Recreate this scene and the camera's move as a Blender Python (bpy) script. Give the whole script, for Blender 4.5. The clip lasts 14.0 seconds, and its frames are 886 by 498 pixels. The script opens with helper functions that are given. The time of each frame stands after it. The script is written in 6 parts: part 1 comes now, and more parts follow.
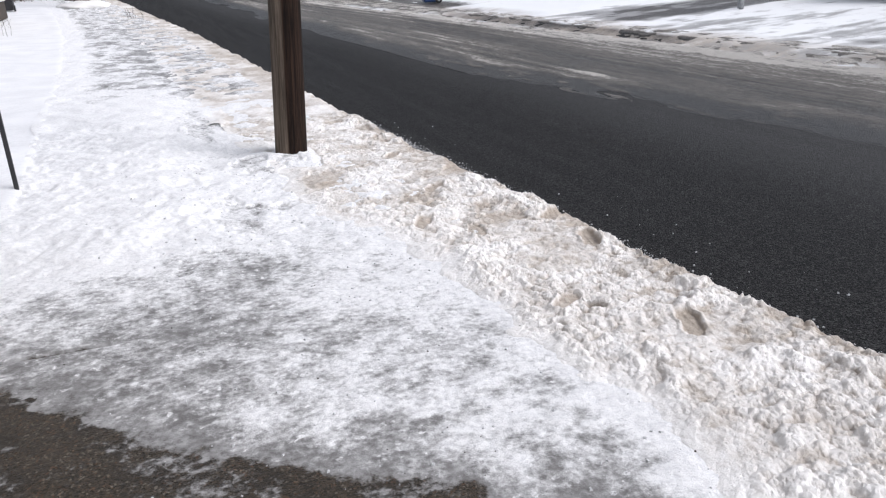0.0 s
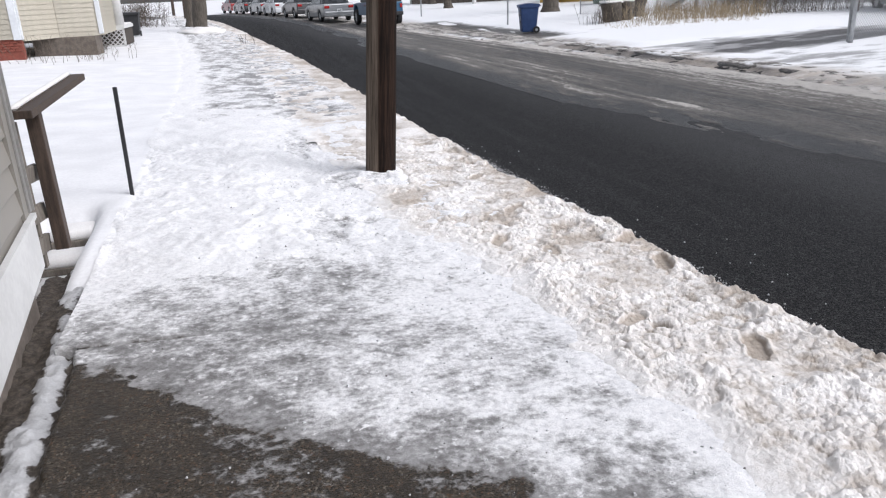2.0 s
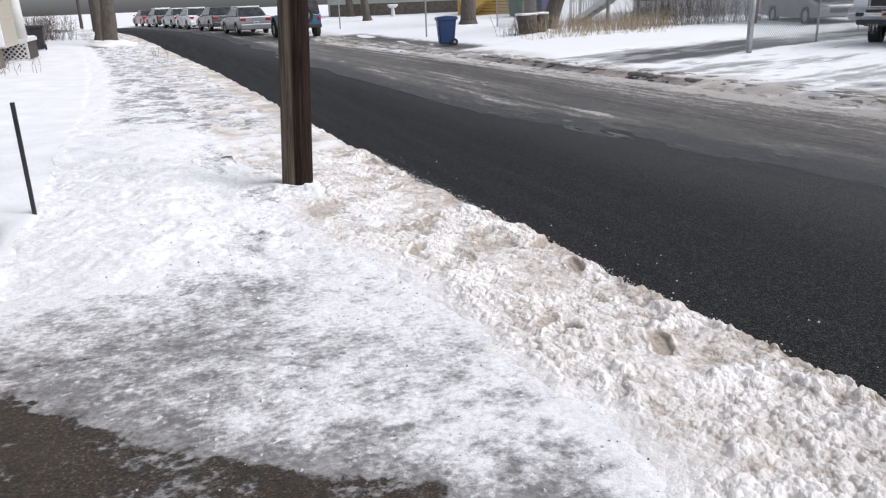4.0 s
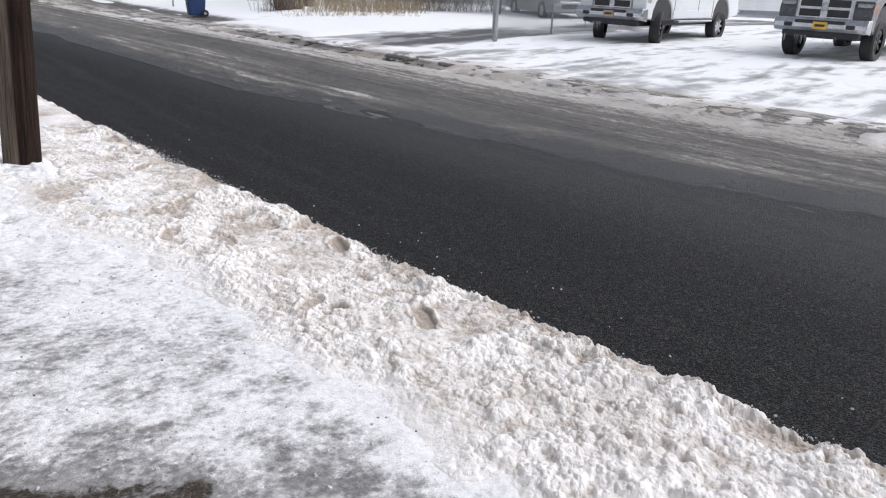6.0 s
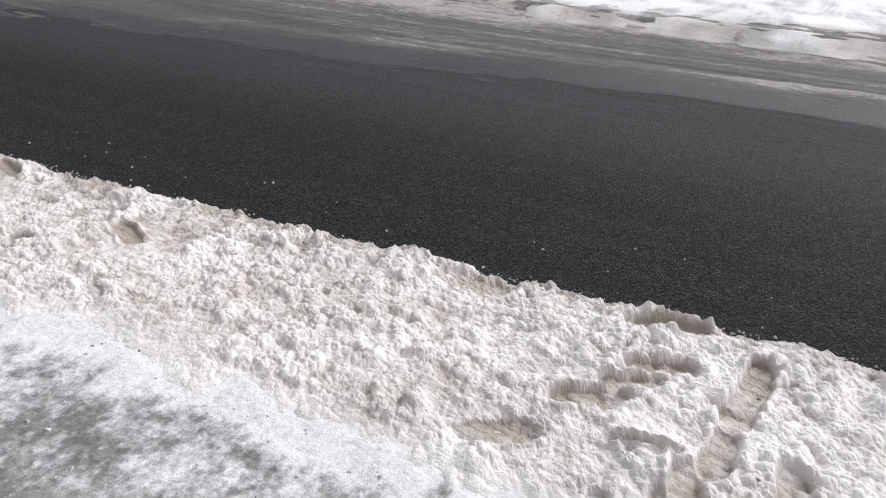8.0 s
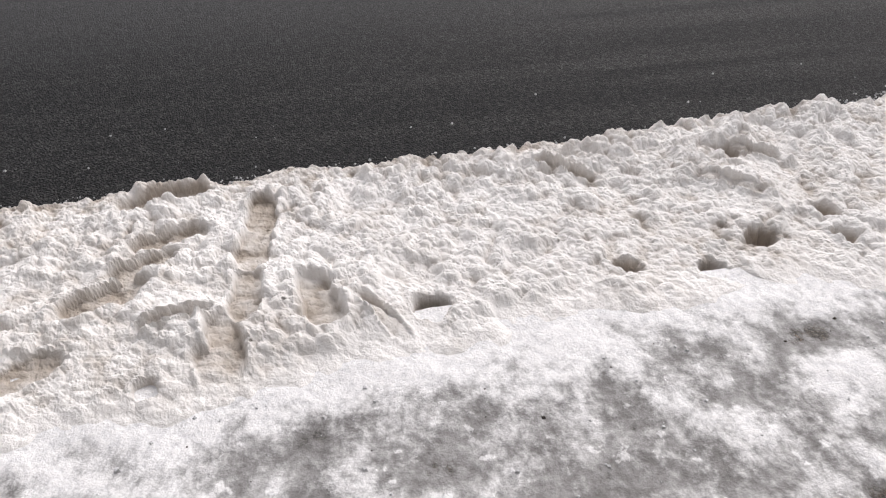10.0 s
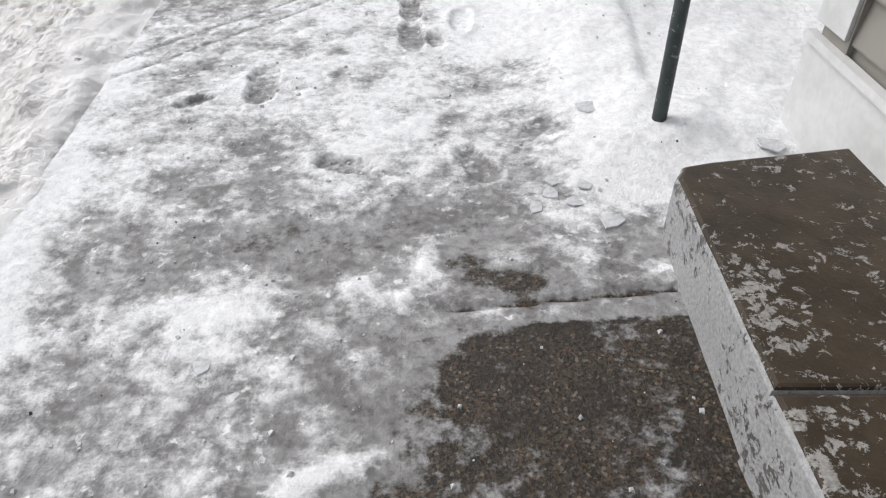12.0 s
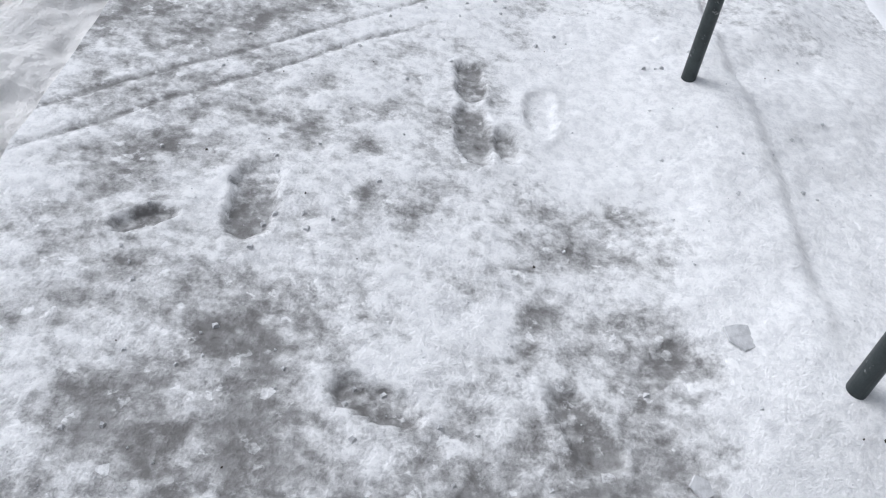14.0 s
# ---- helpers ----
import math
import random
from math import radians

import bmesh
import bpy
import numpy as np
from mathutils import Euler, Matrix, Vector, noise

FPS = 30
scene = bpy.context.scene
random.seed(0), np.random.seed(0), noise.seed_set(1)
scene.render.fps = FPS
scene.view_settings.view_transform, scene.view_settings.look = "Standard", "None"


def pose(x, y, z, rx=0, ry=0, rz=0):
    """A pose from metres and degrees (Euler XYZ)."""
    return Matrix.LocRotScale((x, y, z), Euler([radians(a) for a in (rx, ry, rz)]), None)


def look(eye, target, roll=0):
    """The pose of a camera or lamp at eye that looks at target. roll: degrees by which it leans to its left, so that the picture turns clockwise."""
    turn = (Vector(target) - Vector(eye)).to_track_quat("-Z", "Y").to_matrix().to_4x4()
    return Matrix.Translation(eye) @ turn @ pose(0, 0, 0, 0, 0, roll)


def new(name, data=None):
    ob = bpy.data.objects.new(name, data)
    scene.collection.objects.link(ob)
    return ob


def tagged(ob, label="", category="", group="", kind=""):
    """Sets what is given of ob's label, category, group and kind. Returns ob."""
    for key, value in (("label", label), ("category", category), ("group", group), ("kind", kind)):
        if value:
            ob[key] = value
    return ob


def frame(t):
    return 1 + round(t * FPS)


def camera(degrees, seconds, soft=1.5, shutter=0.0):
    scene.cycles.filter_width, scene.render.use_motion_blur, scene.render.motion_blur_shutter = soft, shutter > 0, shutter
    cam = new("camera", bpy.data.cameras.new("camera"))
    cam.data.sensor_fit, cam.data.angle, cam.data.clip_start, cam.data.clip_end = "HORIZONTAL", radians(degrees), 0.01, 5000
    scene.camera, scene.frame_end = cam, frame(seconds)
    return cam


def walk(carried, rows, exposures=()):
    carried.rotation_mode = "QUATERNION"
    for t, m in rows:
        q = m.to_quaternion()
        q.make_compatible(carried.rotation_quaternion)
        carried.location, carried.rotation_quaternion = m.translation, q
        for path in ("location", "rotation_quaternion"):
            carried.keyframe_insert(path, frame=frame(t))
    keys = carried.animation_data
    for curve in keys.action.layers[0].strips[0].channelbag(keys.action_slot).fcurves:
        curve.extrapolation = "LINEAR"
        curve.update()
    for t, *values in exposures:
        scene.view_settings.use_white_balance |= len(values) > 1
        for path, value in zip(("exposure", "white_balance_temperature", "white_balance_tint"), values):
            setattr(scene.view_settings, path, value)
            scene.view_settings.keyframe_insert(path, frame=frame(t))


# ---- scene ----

# Camera: the street runs along +y, the near road edge lies at x = 0, the old house stands at x < -3.3.
cam = camera(62.1, 14.0, soft=1.2)
ROWS = [
    (0, -2.793, 0.039, 1.674, 68.11, 2.49, -22.17),
    (0.5, -2.859, -0.055, 1.688, 69.61, 2.67, -17.06),
    (1, -2.956, -0.147, 1.692, 70.52, 2.33, -12.50),
    (1.5, -2.910, -0.162, 1.692, 70.78, 1.72, -10.81),
    (2, -2.772, -0.177, 1.667, 70.53, 2.27, -14.69),
    (2.5, -2.688, -0.209, 1.653, 70.59, 3.12, -17.95),
    (4.8, -2.720, -0.233, 1.664, 71.99, -0.24, -24.18),
    (5, -2.711, -0.227, 1.659, 71.76, -0.60, -26.46),
    (5.5, -2.700, -0.206, 1.650, 70.93, -1.36, -31.94),
    (6, -2.686, -0.191, 1.641, 69.72, -2.25, -38.37),
    (6.5, -2.684, -0.174, 1.637, 68.26, -3.01, -44.31),
    (7, -2.688, -0.169, 1.638, 66.91, -3.46, -49.43),
    (7.2, -2.678, -0.173, 1.636, 66.48, -3.42, -50.94),
    (9.3, -2.657, -0.306, 1.531, 56.21, -2.51, -88.14),
    (9.5, -2.648, -0.331, 1.533, 55.78, -2.04, -92.21),
    (10, -2.642, -0.402, 1.525, 55.11, -1.15, -102.14),
    (10.5, -2.623, -0.499, 1.520, 53.94, -0.83, -116.83),
    (11, -2.532, -0.838, 1.536, 53.15, -0.69, -138.86),
    (11.5, -2.364, -1.117, 1.516, 53.08, -0.96, -165.58),
    (12, -2.193, -1.424, 1.501, 49.83, -0.29, 179.40),
    (12.5, -2.115, -1.803, 1.518, 48.95, -1.99, 175.40),
    (13, -1.982, -2.119, 1.494, 48.77, -3.16, 172.43),
    (13.5, -1.873, -2.385, 1.483, 48.43, -5.48, 172.19),
    (14, -1.816, -2.620, 1.461, 44.31, -10.15, -178.78),
]
EXPOSURES = [(0, 0.40, 6180, 13), (7.2, 0.40, 6200, 13), (9.3, 0.42, 6600, 14), (10.6, 0.42, 6550, 14), (11.6, 0.38, 6350, 11), (12.8, 0.33, 6400, 10), (13.4, 0.20, 6100, 10), (14, 0.14, 5950, 10)]
walk(cam, [(t, pose(x, y, z, rx, ry, rz)) for t, x, y, z, rx, ry, rz in ROWS], EXPOSURES)

# Light: a bright overcast sky with a broad, weak sun.
world = bpy.data.worlds.new("overcast_sky")
scene.world = world
world.use_nodes = True
wn, wl = world.node_tree.nodes, world.node_tree.links
sky = wn.new("ShaderNodeTexSky")
sky.sky_type, sky.sun_disc = "NISHITA", False
sky.sun_elevation, sky.sun_rotation = radians(42), radians(120)
sky.dust_density = 3.0
grey = wn.new("ShaderNodeHueSaturation")
grey.inputs["Saturation"].default_value = 0.22
wl.new(sky.outputs[0], grey.inputs["Color"])
wl.new(grey.outputs[0], wn["Background"].inputs["Color"])
wn["Background"].inputs["Strength"].default_value = 0.135
sun_data = bpy.data.lights.new("sun", "SUN")
sun_data.energy, sun_data.angle, sun_data.color = 1.0, radians(30), (1.0, 0.97, 0.93)
sun = new("sun", sun_data)
sun.matrix_world = look((6, -5, 9), (0, 0, 0))


# ---------- node materials ----------
class Mat:
    """A small builder for node materials in object space."""

    def __init__(self, name, rough=0.6, metal=0.0, spec=0.5):
        self.m = bpy.data.materials.new(name)
        self.m.use_nodes = True
        self.t = self.m.node_tree
        self.b = self.t.nodes["Principled BSDF"]
        self.b.inputs["Roughness"].default_value = rough
        self.b.inputs["Metallic"].default_value = metal
        self.b.inputs["Specular IOR Level"].default_value = spec
        self.co = self.t.nodes.new("ShaderNodeTexCoord").outputs["Object"]

    def node(self, kind, **inputs):
        n = self.t.nodes.new(kind)
        for k, v in inputs.items():
            self.put(n, k.replace("_", " "), v)
        return n

    def put(self, n, key, v):
        sock = n.inputs[key] if not key.isdigit() else n.inputs[int(key)]
        if isinstance(v, bpy.types.NodeSocket):
            self.t.links.new(v, sock)
        else:
            sock.default_value = v

    def mapped(self, scale):
        n = self.node("ShaderNodeMapping")
        self.put(n, "Vector", self.co)
        n.inputs["Scale"].default_value = scale
        return n.outputs[0]

    def noise(self, scale, detail=4, rough=0.6, stretch=None, dist=0.0):
        n = self.node("ShaderNodeTexNoise", Scale=scale, Detail=detail, Roughness=rough, Distortion=dist)
        self.put(n, "Vector", self.mapped(stretch) if stretch else self.co)
        return n.outputs["Fac"]

    def voronoi(self, scale, feature="F1", out="Distance", stretch=None):
        n = self.node("ShaderNodeTexVoronoi", Scale=scale)
        n.feature = feature
        self.put(n, "Vector", self.mapped(stretch) if stretch else self.co)
        return n.outputs[out]

    def attr(self, name):
        n = self.node("ShaderNodeAttribute")
        n.attribute_name = name
        return n.outputs["Fac"]

    def rand(self):
        return self.node("ShaderNodeObjectInfo").outputs["Random"]

    def math(self, op, a, b=0.0, clamp=False):
        n = self.node("ShaderNodeMath")
        n.operation, n.use_clamp = op, clamp
        self.put(n, "0", a)
        self.put(n, "1", b)
        return n.outputs[0]

    def ramp(self, fac, lo, hi, a=0.0, b=1.0):
        n = self.node("ShaderNodeMapRange")
        n.interpolation_type = "SMOOTHSTEP"
        for k, v in ((0, fac), (1, lo), (2, hi), (3, a), (4, b)):
            self.put(n, str(k), v)
        return n.outputs[0]

    def mix(self, fac, a, b, mode="MIX"):
        n = self.node("ShaderNodeMix")
        n.data_type, n.blend_type = "RGBA", mode
        self.put(n, "0", fac)
        for k, v in ((6, a), (7, b)):
            self.put(n, str(k), (*v, 1.0) if isinstance(v, tuple) and len(v) == 3 else v)
        return n.outputs[2]

    def color(self, c):
        self.put(self.b, "Base Color", (*c, 1.0) if isinstance(c, tuple) and len(c) == 3 else c)
        return self

    def rough(self, v):
        self.put(self.b, "Roughness", v)
        return self

    def bump(self, height, strength=0.3, dist=0.01):
        n = self.node("ShaderNodeBump", Strength=strength, Distance=dist, Height=height)
        self.t.links.new(n.outputs[0], self.b.inputs["Normal"])
        return self


def simple(name, a, b, scale=8.0, rough=0.6, metal=0.0, bump=0.15, stretch=None, spec=0.5):
    """A colour that wanders between a and b at two scales, with a fine relief."""
    k = Mat(name, rough, metal, spec)
    big = k.noise(scale, 5, 0.65, stretch)
    fine = k.noise(scale * 9, 3, 0.6, stretch)
    fac = k.math("ADD", k.math("MULTIPLY", big, 0.65), k.math("MULTIPLY", fine, 0.35))
    k.color(k.mix(k.ramp(fac, 0.35, 0.65), a, b))
    k.rough(k.ramp(fac, 0.3, 0.7, rough * 0.85, min(1.0, rough * 1.15)))
    k.bump(fac, bump, 0.004)
    return k.m


def snow_material(name, a=(0.86, 0.85, 0.84), b=(0.72, 0.70, 0.68), fine=90.0):
    k = Mat(name, 0.75, 0.0, 0.25)
    big, grain = k.noise(1.3, 5, 0.6), k.noise(fine, 4, 0.7)
    fac = k.math("ADD", k.math("MULTIPLY", big, 0.6), k.math("MULTIPLY", grain, 0.4))
    k.color(k.mix(k.ramp(fac, 0.38, 0.66), b, a))
    k.bump(grain, 0.35, 0.004)
    k.put(k.b, "Subsurface Weight", 0.0)
    return k.m


M_SNOW = snow_material("snow")


def bank_material():
    """Ploughed snow: white lumps, small specks, beige-grey dirt and painted crevice shade by attribute."""
    k = Mat("ploughed_snow", 0.7, 0.0, 0.3)
    grain, mid, big = k.noise(150, 4, 0.7), k.noise(22, 5, 0.7), k.noise(2.2, 4, 0.6)
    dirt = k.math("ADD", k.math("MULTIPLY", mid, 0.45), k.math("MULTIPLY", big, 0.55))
    # The attribute carries real dirt and the shade painted into crevices and holes.
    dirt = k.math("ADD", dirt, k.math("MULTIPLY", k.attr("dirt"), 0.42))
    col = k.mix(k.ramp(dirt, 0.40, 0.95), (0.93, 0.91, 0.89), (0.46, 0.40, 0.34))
    speck = k.ramp(k.noise(160, 2, 0.5), 0.72, 0.76)
    col = k.mix(k.math("MULTIPLY", speck, 0.45), col, (0.22, 0.19, 0.16))
    k.color(col)
    k.bump(k.math("ADD", k.math("MULTIPLY", grain, 0.6), k.math("MULTIPLY", k.noise(70, 5, 0.75), 1.6)), 0.7, 0.008)
    return k.m


def pavement_material():
    """Concrete under meltwater, grey ice and trodden snow, told apart by the cover attribute."""
    k = Mat("icy_pavement", 0.5, 0.0, 0.28)
    cover = k.attr("cover")
    f1, f2, f3 = k.noise(9, 4, 0.55), k.noise(34, 4, 0.6), k.noise(130, 4, 0.7)
    f4 = k.noise(12, 5, 0.6, stretch=(1.0, 1.6, 1.0), dist=0.5)
    cell = k.node("ShaderNodeSeparateColor", Color=k.voronoi(42, out="Color"))
    flake, lone = cell.outputs[0], cell.outputs[1]
    w = k.math("ADD", k.math("MULTIPLY", k.math("SUBTRACT", f1, 0.5), 0.45), k.math("MULTIPLY", k.math("SUBTRACT", f2, 0.5), 0.42))
    w = k.math("ADD", w, k.math("MULTIPLY", k.math("SUBTRACT", f3, 0.5), 0.26))
    w = k.math("ADD", w, k.math("MULTIPLY", k.math("SUBTRACT", f4, 0.5), 0.50))
    w = k.math("ADD", w, k.math("MULTIPLY", k.math("SUBTRACT", flake, 0.5), 0.07))
    crust = k.math("MULTIPLY", k.ramp(lone, 0.90, 0.93), k.ramp(k.math("ADD", k.math("MULTIPLY", f4, 0.6), k.math("MULTIPLY", f2, 0.4)), 0.50, 0.56))
    w = k.math("ADD", w, k.math("MULTIPLY", crust, k.ramp(cover, 0.18, 0.40, 0.0, 0.15)))
    c = k.math("ADD", cover, w)
    peb = k.node("ShaderNodeSeparateColor", Color=k.voronoi(135, out="Color"))
    grit = k.node("ShaderNodeSeparateColor", Color=k.voronoi(310, out="Color")).outputs[1]
    tone = k.math("ADD", k.math("MULTIPLY", peb.outputs[0], 0.5), k.math("MULTIPLY", grit, 0.5))
    stone = k.mix(k.ramp(tone, 0.2, 0.85), (0.009, 0.007, 0.005), (0.074, 0.056, 0.037))
    stone = k.mix(k.math("MULTIPLY", k.ramp(peb.outputs[1], 0.92, 0.95), 0.5), stone, (0.24, 0.21, 0.17))
    stone = k.mix(k.math("MULTIPLY", k.ramp(peb.outputs[2], 0.93, 0.96), 0.5), stone, (0.16, 0.08, 0.04))
    stone = k.mix(k.ramp(f1, 0.40, 0.65, 0.0, 0.60), stone, (0.019, 0.015, 0.011))
    ice = k.mix(k.ramp(k.math("ADD", k.math("MULTIPLY", f2, 0.5), k.math("MULTIPLY", f1, 0.5)), 0.36, 0.64), (0.17, 0.164, 0.160), (0.36, 0.355, 0.352))
    snow = k.mix(k.ramp(k.math("ADD", k.math("MULTIPLY", f2, 0.6), k.math("MULTIPLY", f3, 0.4)), 0.36, 0.60), (0.72, 0.72, 0.73), (0.90, 0.895, 0.895))
    col = k.mix(k.ramp(c, 0.08, 0.32), stone, ice)
    col = k.mix(k.ramp(c, 0.40, 0.88), col, snow)
    k.color(col)
    k.rough(k.ramp(c, 0.10, 0.85, 0.36, 0.70))
    h = k.math("ADD", k.math("MULTIPLY", f2, 0.6), k.math("ADD", k.math("MULTIPLY", f3, 0.40), k.math("MULTIPLY", c, 0.8)))
    h = k.math("ADD", h, k.math("MULTIPLY", tone, 0.25))
    k.bump(h, 0.7, 0.010)
    return k.m


def asphalt_material():
    k = Mat("asphalt", 0.85, 0.0, 0.2)
    agg = k.voronoi(115)
    f, g = k.noise(1.1, 5, 0.6), k.noise(240, 2, 0.6)
    streak = k.noise(2.0, 4, 0.6, stretch=(2.2, 0.12, 1.0))
    cell = k.node("ShaderNodeSeparateColor", Color=k.voronoi(150, out="Color")).outputs[0]
    cell2 = k.node("ShaderNodeSeparateColor", Color=k.voronoi(85, out="Color")).outputs[1]
    grit = k.math("ADD", k.math("MULTIPLY", cell, 0.6), k.math("MULTIPLY", cell2, 0.4))
    col = k.mix(k.ramp(grit, 0.42, 0.88), (0.0022, 0.0024, 0.003), (0.058, 0.057, 0.058))
    col = k.mix(k.math("MULTIPLY", k.ramp(streak, 0.42, 0.7), 0.25), col, (0.036, 0.037, 0.039))
    place = k.node("ShaderNodeSeparateXYZ", Vector=k.co)
    ahead = k.math("MAXIMUM", place.outputs[1], 0.0)
    across = k.math("ADD", place.outputs[0], k.math("MULTIPLY", k.math("MULTIPLY", ahead, ahead), 0.0015))
    # Paler lanes: salt-dried asphalt, with low-angle sheen also put into the colour.
    worn = k.math("ADD", across, k.math("MULTIPLY", k.math("SUBTRACT", streak, 0.5), 1.6))
    dry = k.math("MULTIPLY", k.ramp(worn, 1.2, 2.9), k.ramp(worn, 3.2, 5.5, 1.0, 0.5))
    col = k.mix(k.math("MULTIPLY", dry, 0.58), col, k.mix(grit, (0.035, 0.036, 0.038), (0.105, 0.106, 0.108)))
    salt = k.math("MULTIPLY", k.ramp(g, 0.70, 0.74), k.ramp(f, 0.45, 0.65))
    col = k.mix(k.math("MULTIPLY", salt, 0.5), col, (0.4, 0.4, 0.4))
    k.color(col)
    k.rough(k.ramp(streak, 0.35, 0.7, 0.74, 0.90))
    k.bump(k.math("ADD", agg, k.math("MULTIPLY", g, 0.3)), 1.0, 0.012)
    return k.m


def slush_material():
    k = Mat("road_slush", 0.6, 0.0, 0.4)
    s = k.noise(6, 6, 0.7, stretch=(1.0, 0.16, 1.0))
    s2 = k.noise(30, 4, 0.7, stretch=(1.0, 0.25, 1.0))
    g = k.noise(55, 5, 0.75)
    w = k.math("ADD", k.attr("cover"), k.math("ADD", k.math("MULTIPLY", k.math("SUBTRACT", s, 0.5), 0.9), k.math("MULTIPLY", k.math("SUBTRACT", s2, 0.5), 1.4)))
    w = k.math("ADD", w, k.math("MULTIPLY", k.math("SUBTRACT", g, 0.5), 0.8))
    col = k.mix(k.ramp(w, -0.12, 0.10), (0.034, 0.0345, 0.036), (0.070, 0.066, 0.062))
    col = k.mix(k.ramp(w, 0.08, 0.42), col, (0.19, 0.175, 0.158))
    col = k.mix(k.ramp(w, 0.42, 1.0), col, (0.72, 0.685, 0.64))
    k.color(col)
    k.rough(k.ramp(w, 0.0, 0.7, 0.4, 0.7))
    k.bump(k.math("ADD", k.math("ADD", s, k.math("MULTIPLY", g, 1.8)), k.math("MULTIPLY", s2, 0.9)), 1.0, 0.04)
    return k.m


M_BANK, M_PAVE, M_ASPHALT, M_SLUSH = bank_material(), pavement_material(), asphalt_material(), slush_material()
M_FARSNOW = snow_material("yard_snow", (0.86, 0.86, 0.87), (0.74, 0.74, 0.75), 30.0)


# ---------- terrain ----------
def hash01(ix, iy, seed):
    n = (ix.astype(np.int64) * 374761393 + iy.astype(np.int64) * 668265263 + seed * 974634777) & 0x7FFFFFFF
    n = ((n ^ (n >> 13)) * 1274126177) & 0x7FFFFFFF
    n = ((n ^ (n >> 15)) * 1911520717) & 0x7FFFFFFF
    return (n & 0xFFFFFF) / float(0xFFFFFF)


def vnoise(x, y, seed=0):
    ix, iy = np.floor(x), np.floor(y)
    fx, fy = x - ix, y - iy
    fx, fy = fx * fx * (3 - 2 * fx), fy * fy * (3 - 2 * fy)
    a, b = hash01(ix, iy, seed), hash01(ix + 1, iy, seed)
    c, d = hash01(ix, iy + 1, seed), hash01(ix + 1, iy + 1, seed)
    return (a * (1 - fx) + b * fx) * (1 - fy) + (c * (1 - fx) + d * fx) * fy - 0.5


def fbm(x, y, seed=0, octaves=4):
    return sum(vnoise(x * 2**o, y * 2**o, seed + o * 17) * 0.5**o for o in range(octaves))


def lumps(x, y, seed=0):
    """Rounded clods: one dome of random height to a cell."""
    ix, iy = np.floor(x), np.floor(y)
    best = np.zeros_like(x)
    for dx in (-1, 0, 1):
        for dy in (-1, 0, 1):
            cx, cy = ix + dx, iy + dy
            px, py = cx + hash01(cx, cy, seed), cy + hash01(cx, cy, seed + 5)
            r = 0.45 + 0.5 * hash01(cx, cy, seed + 9)
            d = ((x - px) ** 2 + (y - py) ** 2) / r**2
            best = np.maximum(best, np.sqrt(np.maximum(0, 1 - d)) * r)
    return best


def step01(v, lo, hi):
    k = np.clip((v - lo) / (hi - lo), 0, 1)
    return k * k * (3 - 2 * k)


def bend(y):
    """How far the street has turned to the left at y."""
    return -0.0015 * np.maximum(y, 0) ** 2


def land(x, y):
    """Height of the bare land: a pavement that falls to the road, a flat road, a far side that rises."""
    x, y = np.asarray(x, float), np.asarray(y, float)
    along = np.where(y > 0, -0.15 * np.tanh(0.151 * y), -0.0227 * np.maximum(y, -14.0)) + 0.40 * step01(y, 30, 54)
    s = x - bend(np.minimum(y, 75.0))
    side = np.where(s < 0, -0.0314 * np.maximum(s, -9.0), 0.0)
    side = side + 0.10 * step01(s, 6.9, 7.6) + 0.26 * step01(s, 7.5, 14.5) + 0.2 * step01(s, 15.0, 24.0)
    return along + side


def z_at(x, y):
    return float(land(x, y))


def grid_mesh(name, xs, ys, zf, attrs=(), material=None, smooth=True):
    """A sheet over the lines xs and ys; zf(x, y) gives x, y, z and named vertex values."""
    gx, gy = np.meshgrid(np.asarray(xs, float), np.asarray(ys, float))
    px, py, pz, values = zf(gx, gy)
    nx, ny = len(xs), len(ys)
    co = np.stack([px, py, pz], -1).reshape(-1, 3).astype(np.float32)
    i = (np.arange(ny - 1)[:, None] * nx + np.arange(nx - 1)[None, :]).ravel()
    quads = np.stack([i, i + 1, i + nx + 1, i + nx], 1).astype(np.int32)
    me = bpy.data.meshes.new(name)
    me.vertices.add(len(co))
    me.vertices.foreach_set("co", co.ravel())
    me.loops.add(quads.size)
    me.loops.foreach_set("vertex_index", quads.ravel())
    me.polygons.add(len(quads))
    me.polygons.foreach_set("loop_start", np.arange(0, quads.size, 4, dtype=np.int32))
    me.polygons.foreach_set("use_smooth", np.full(len(quads), smooth))
    me.update(calc_edges=True)
    for key, v in values.items():
        me.attributes.new(key, "FLOAT", "POINT").data.foreach_set("value", v.ravel().astype(np.float32))
    if material:
        me.materials.append(material)
    return new(name, me)


def spread(a, b, fine, grow, centre=0.0):
    """Lines from a to b, close together round the centre and wider apart with distance."""
    out, v = [centre], centre
    while v < b:
        v += fine + grow * max(0.0, abs(v - centre))
        out.append(min(v, b))
    v = centre
    low = []
    while v > a:
        v -= fine + grow * max(0.0, abs(v - centre))
        low.append(max(v, a))
    return low[::-1] + out


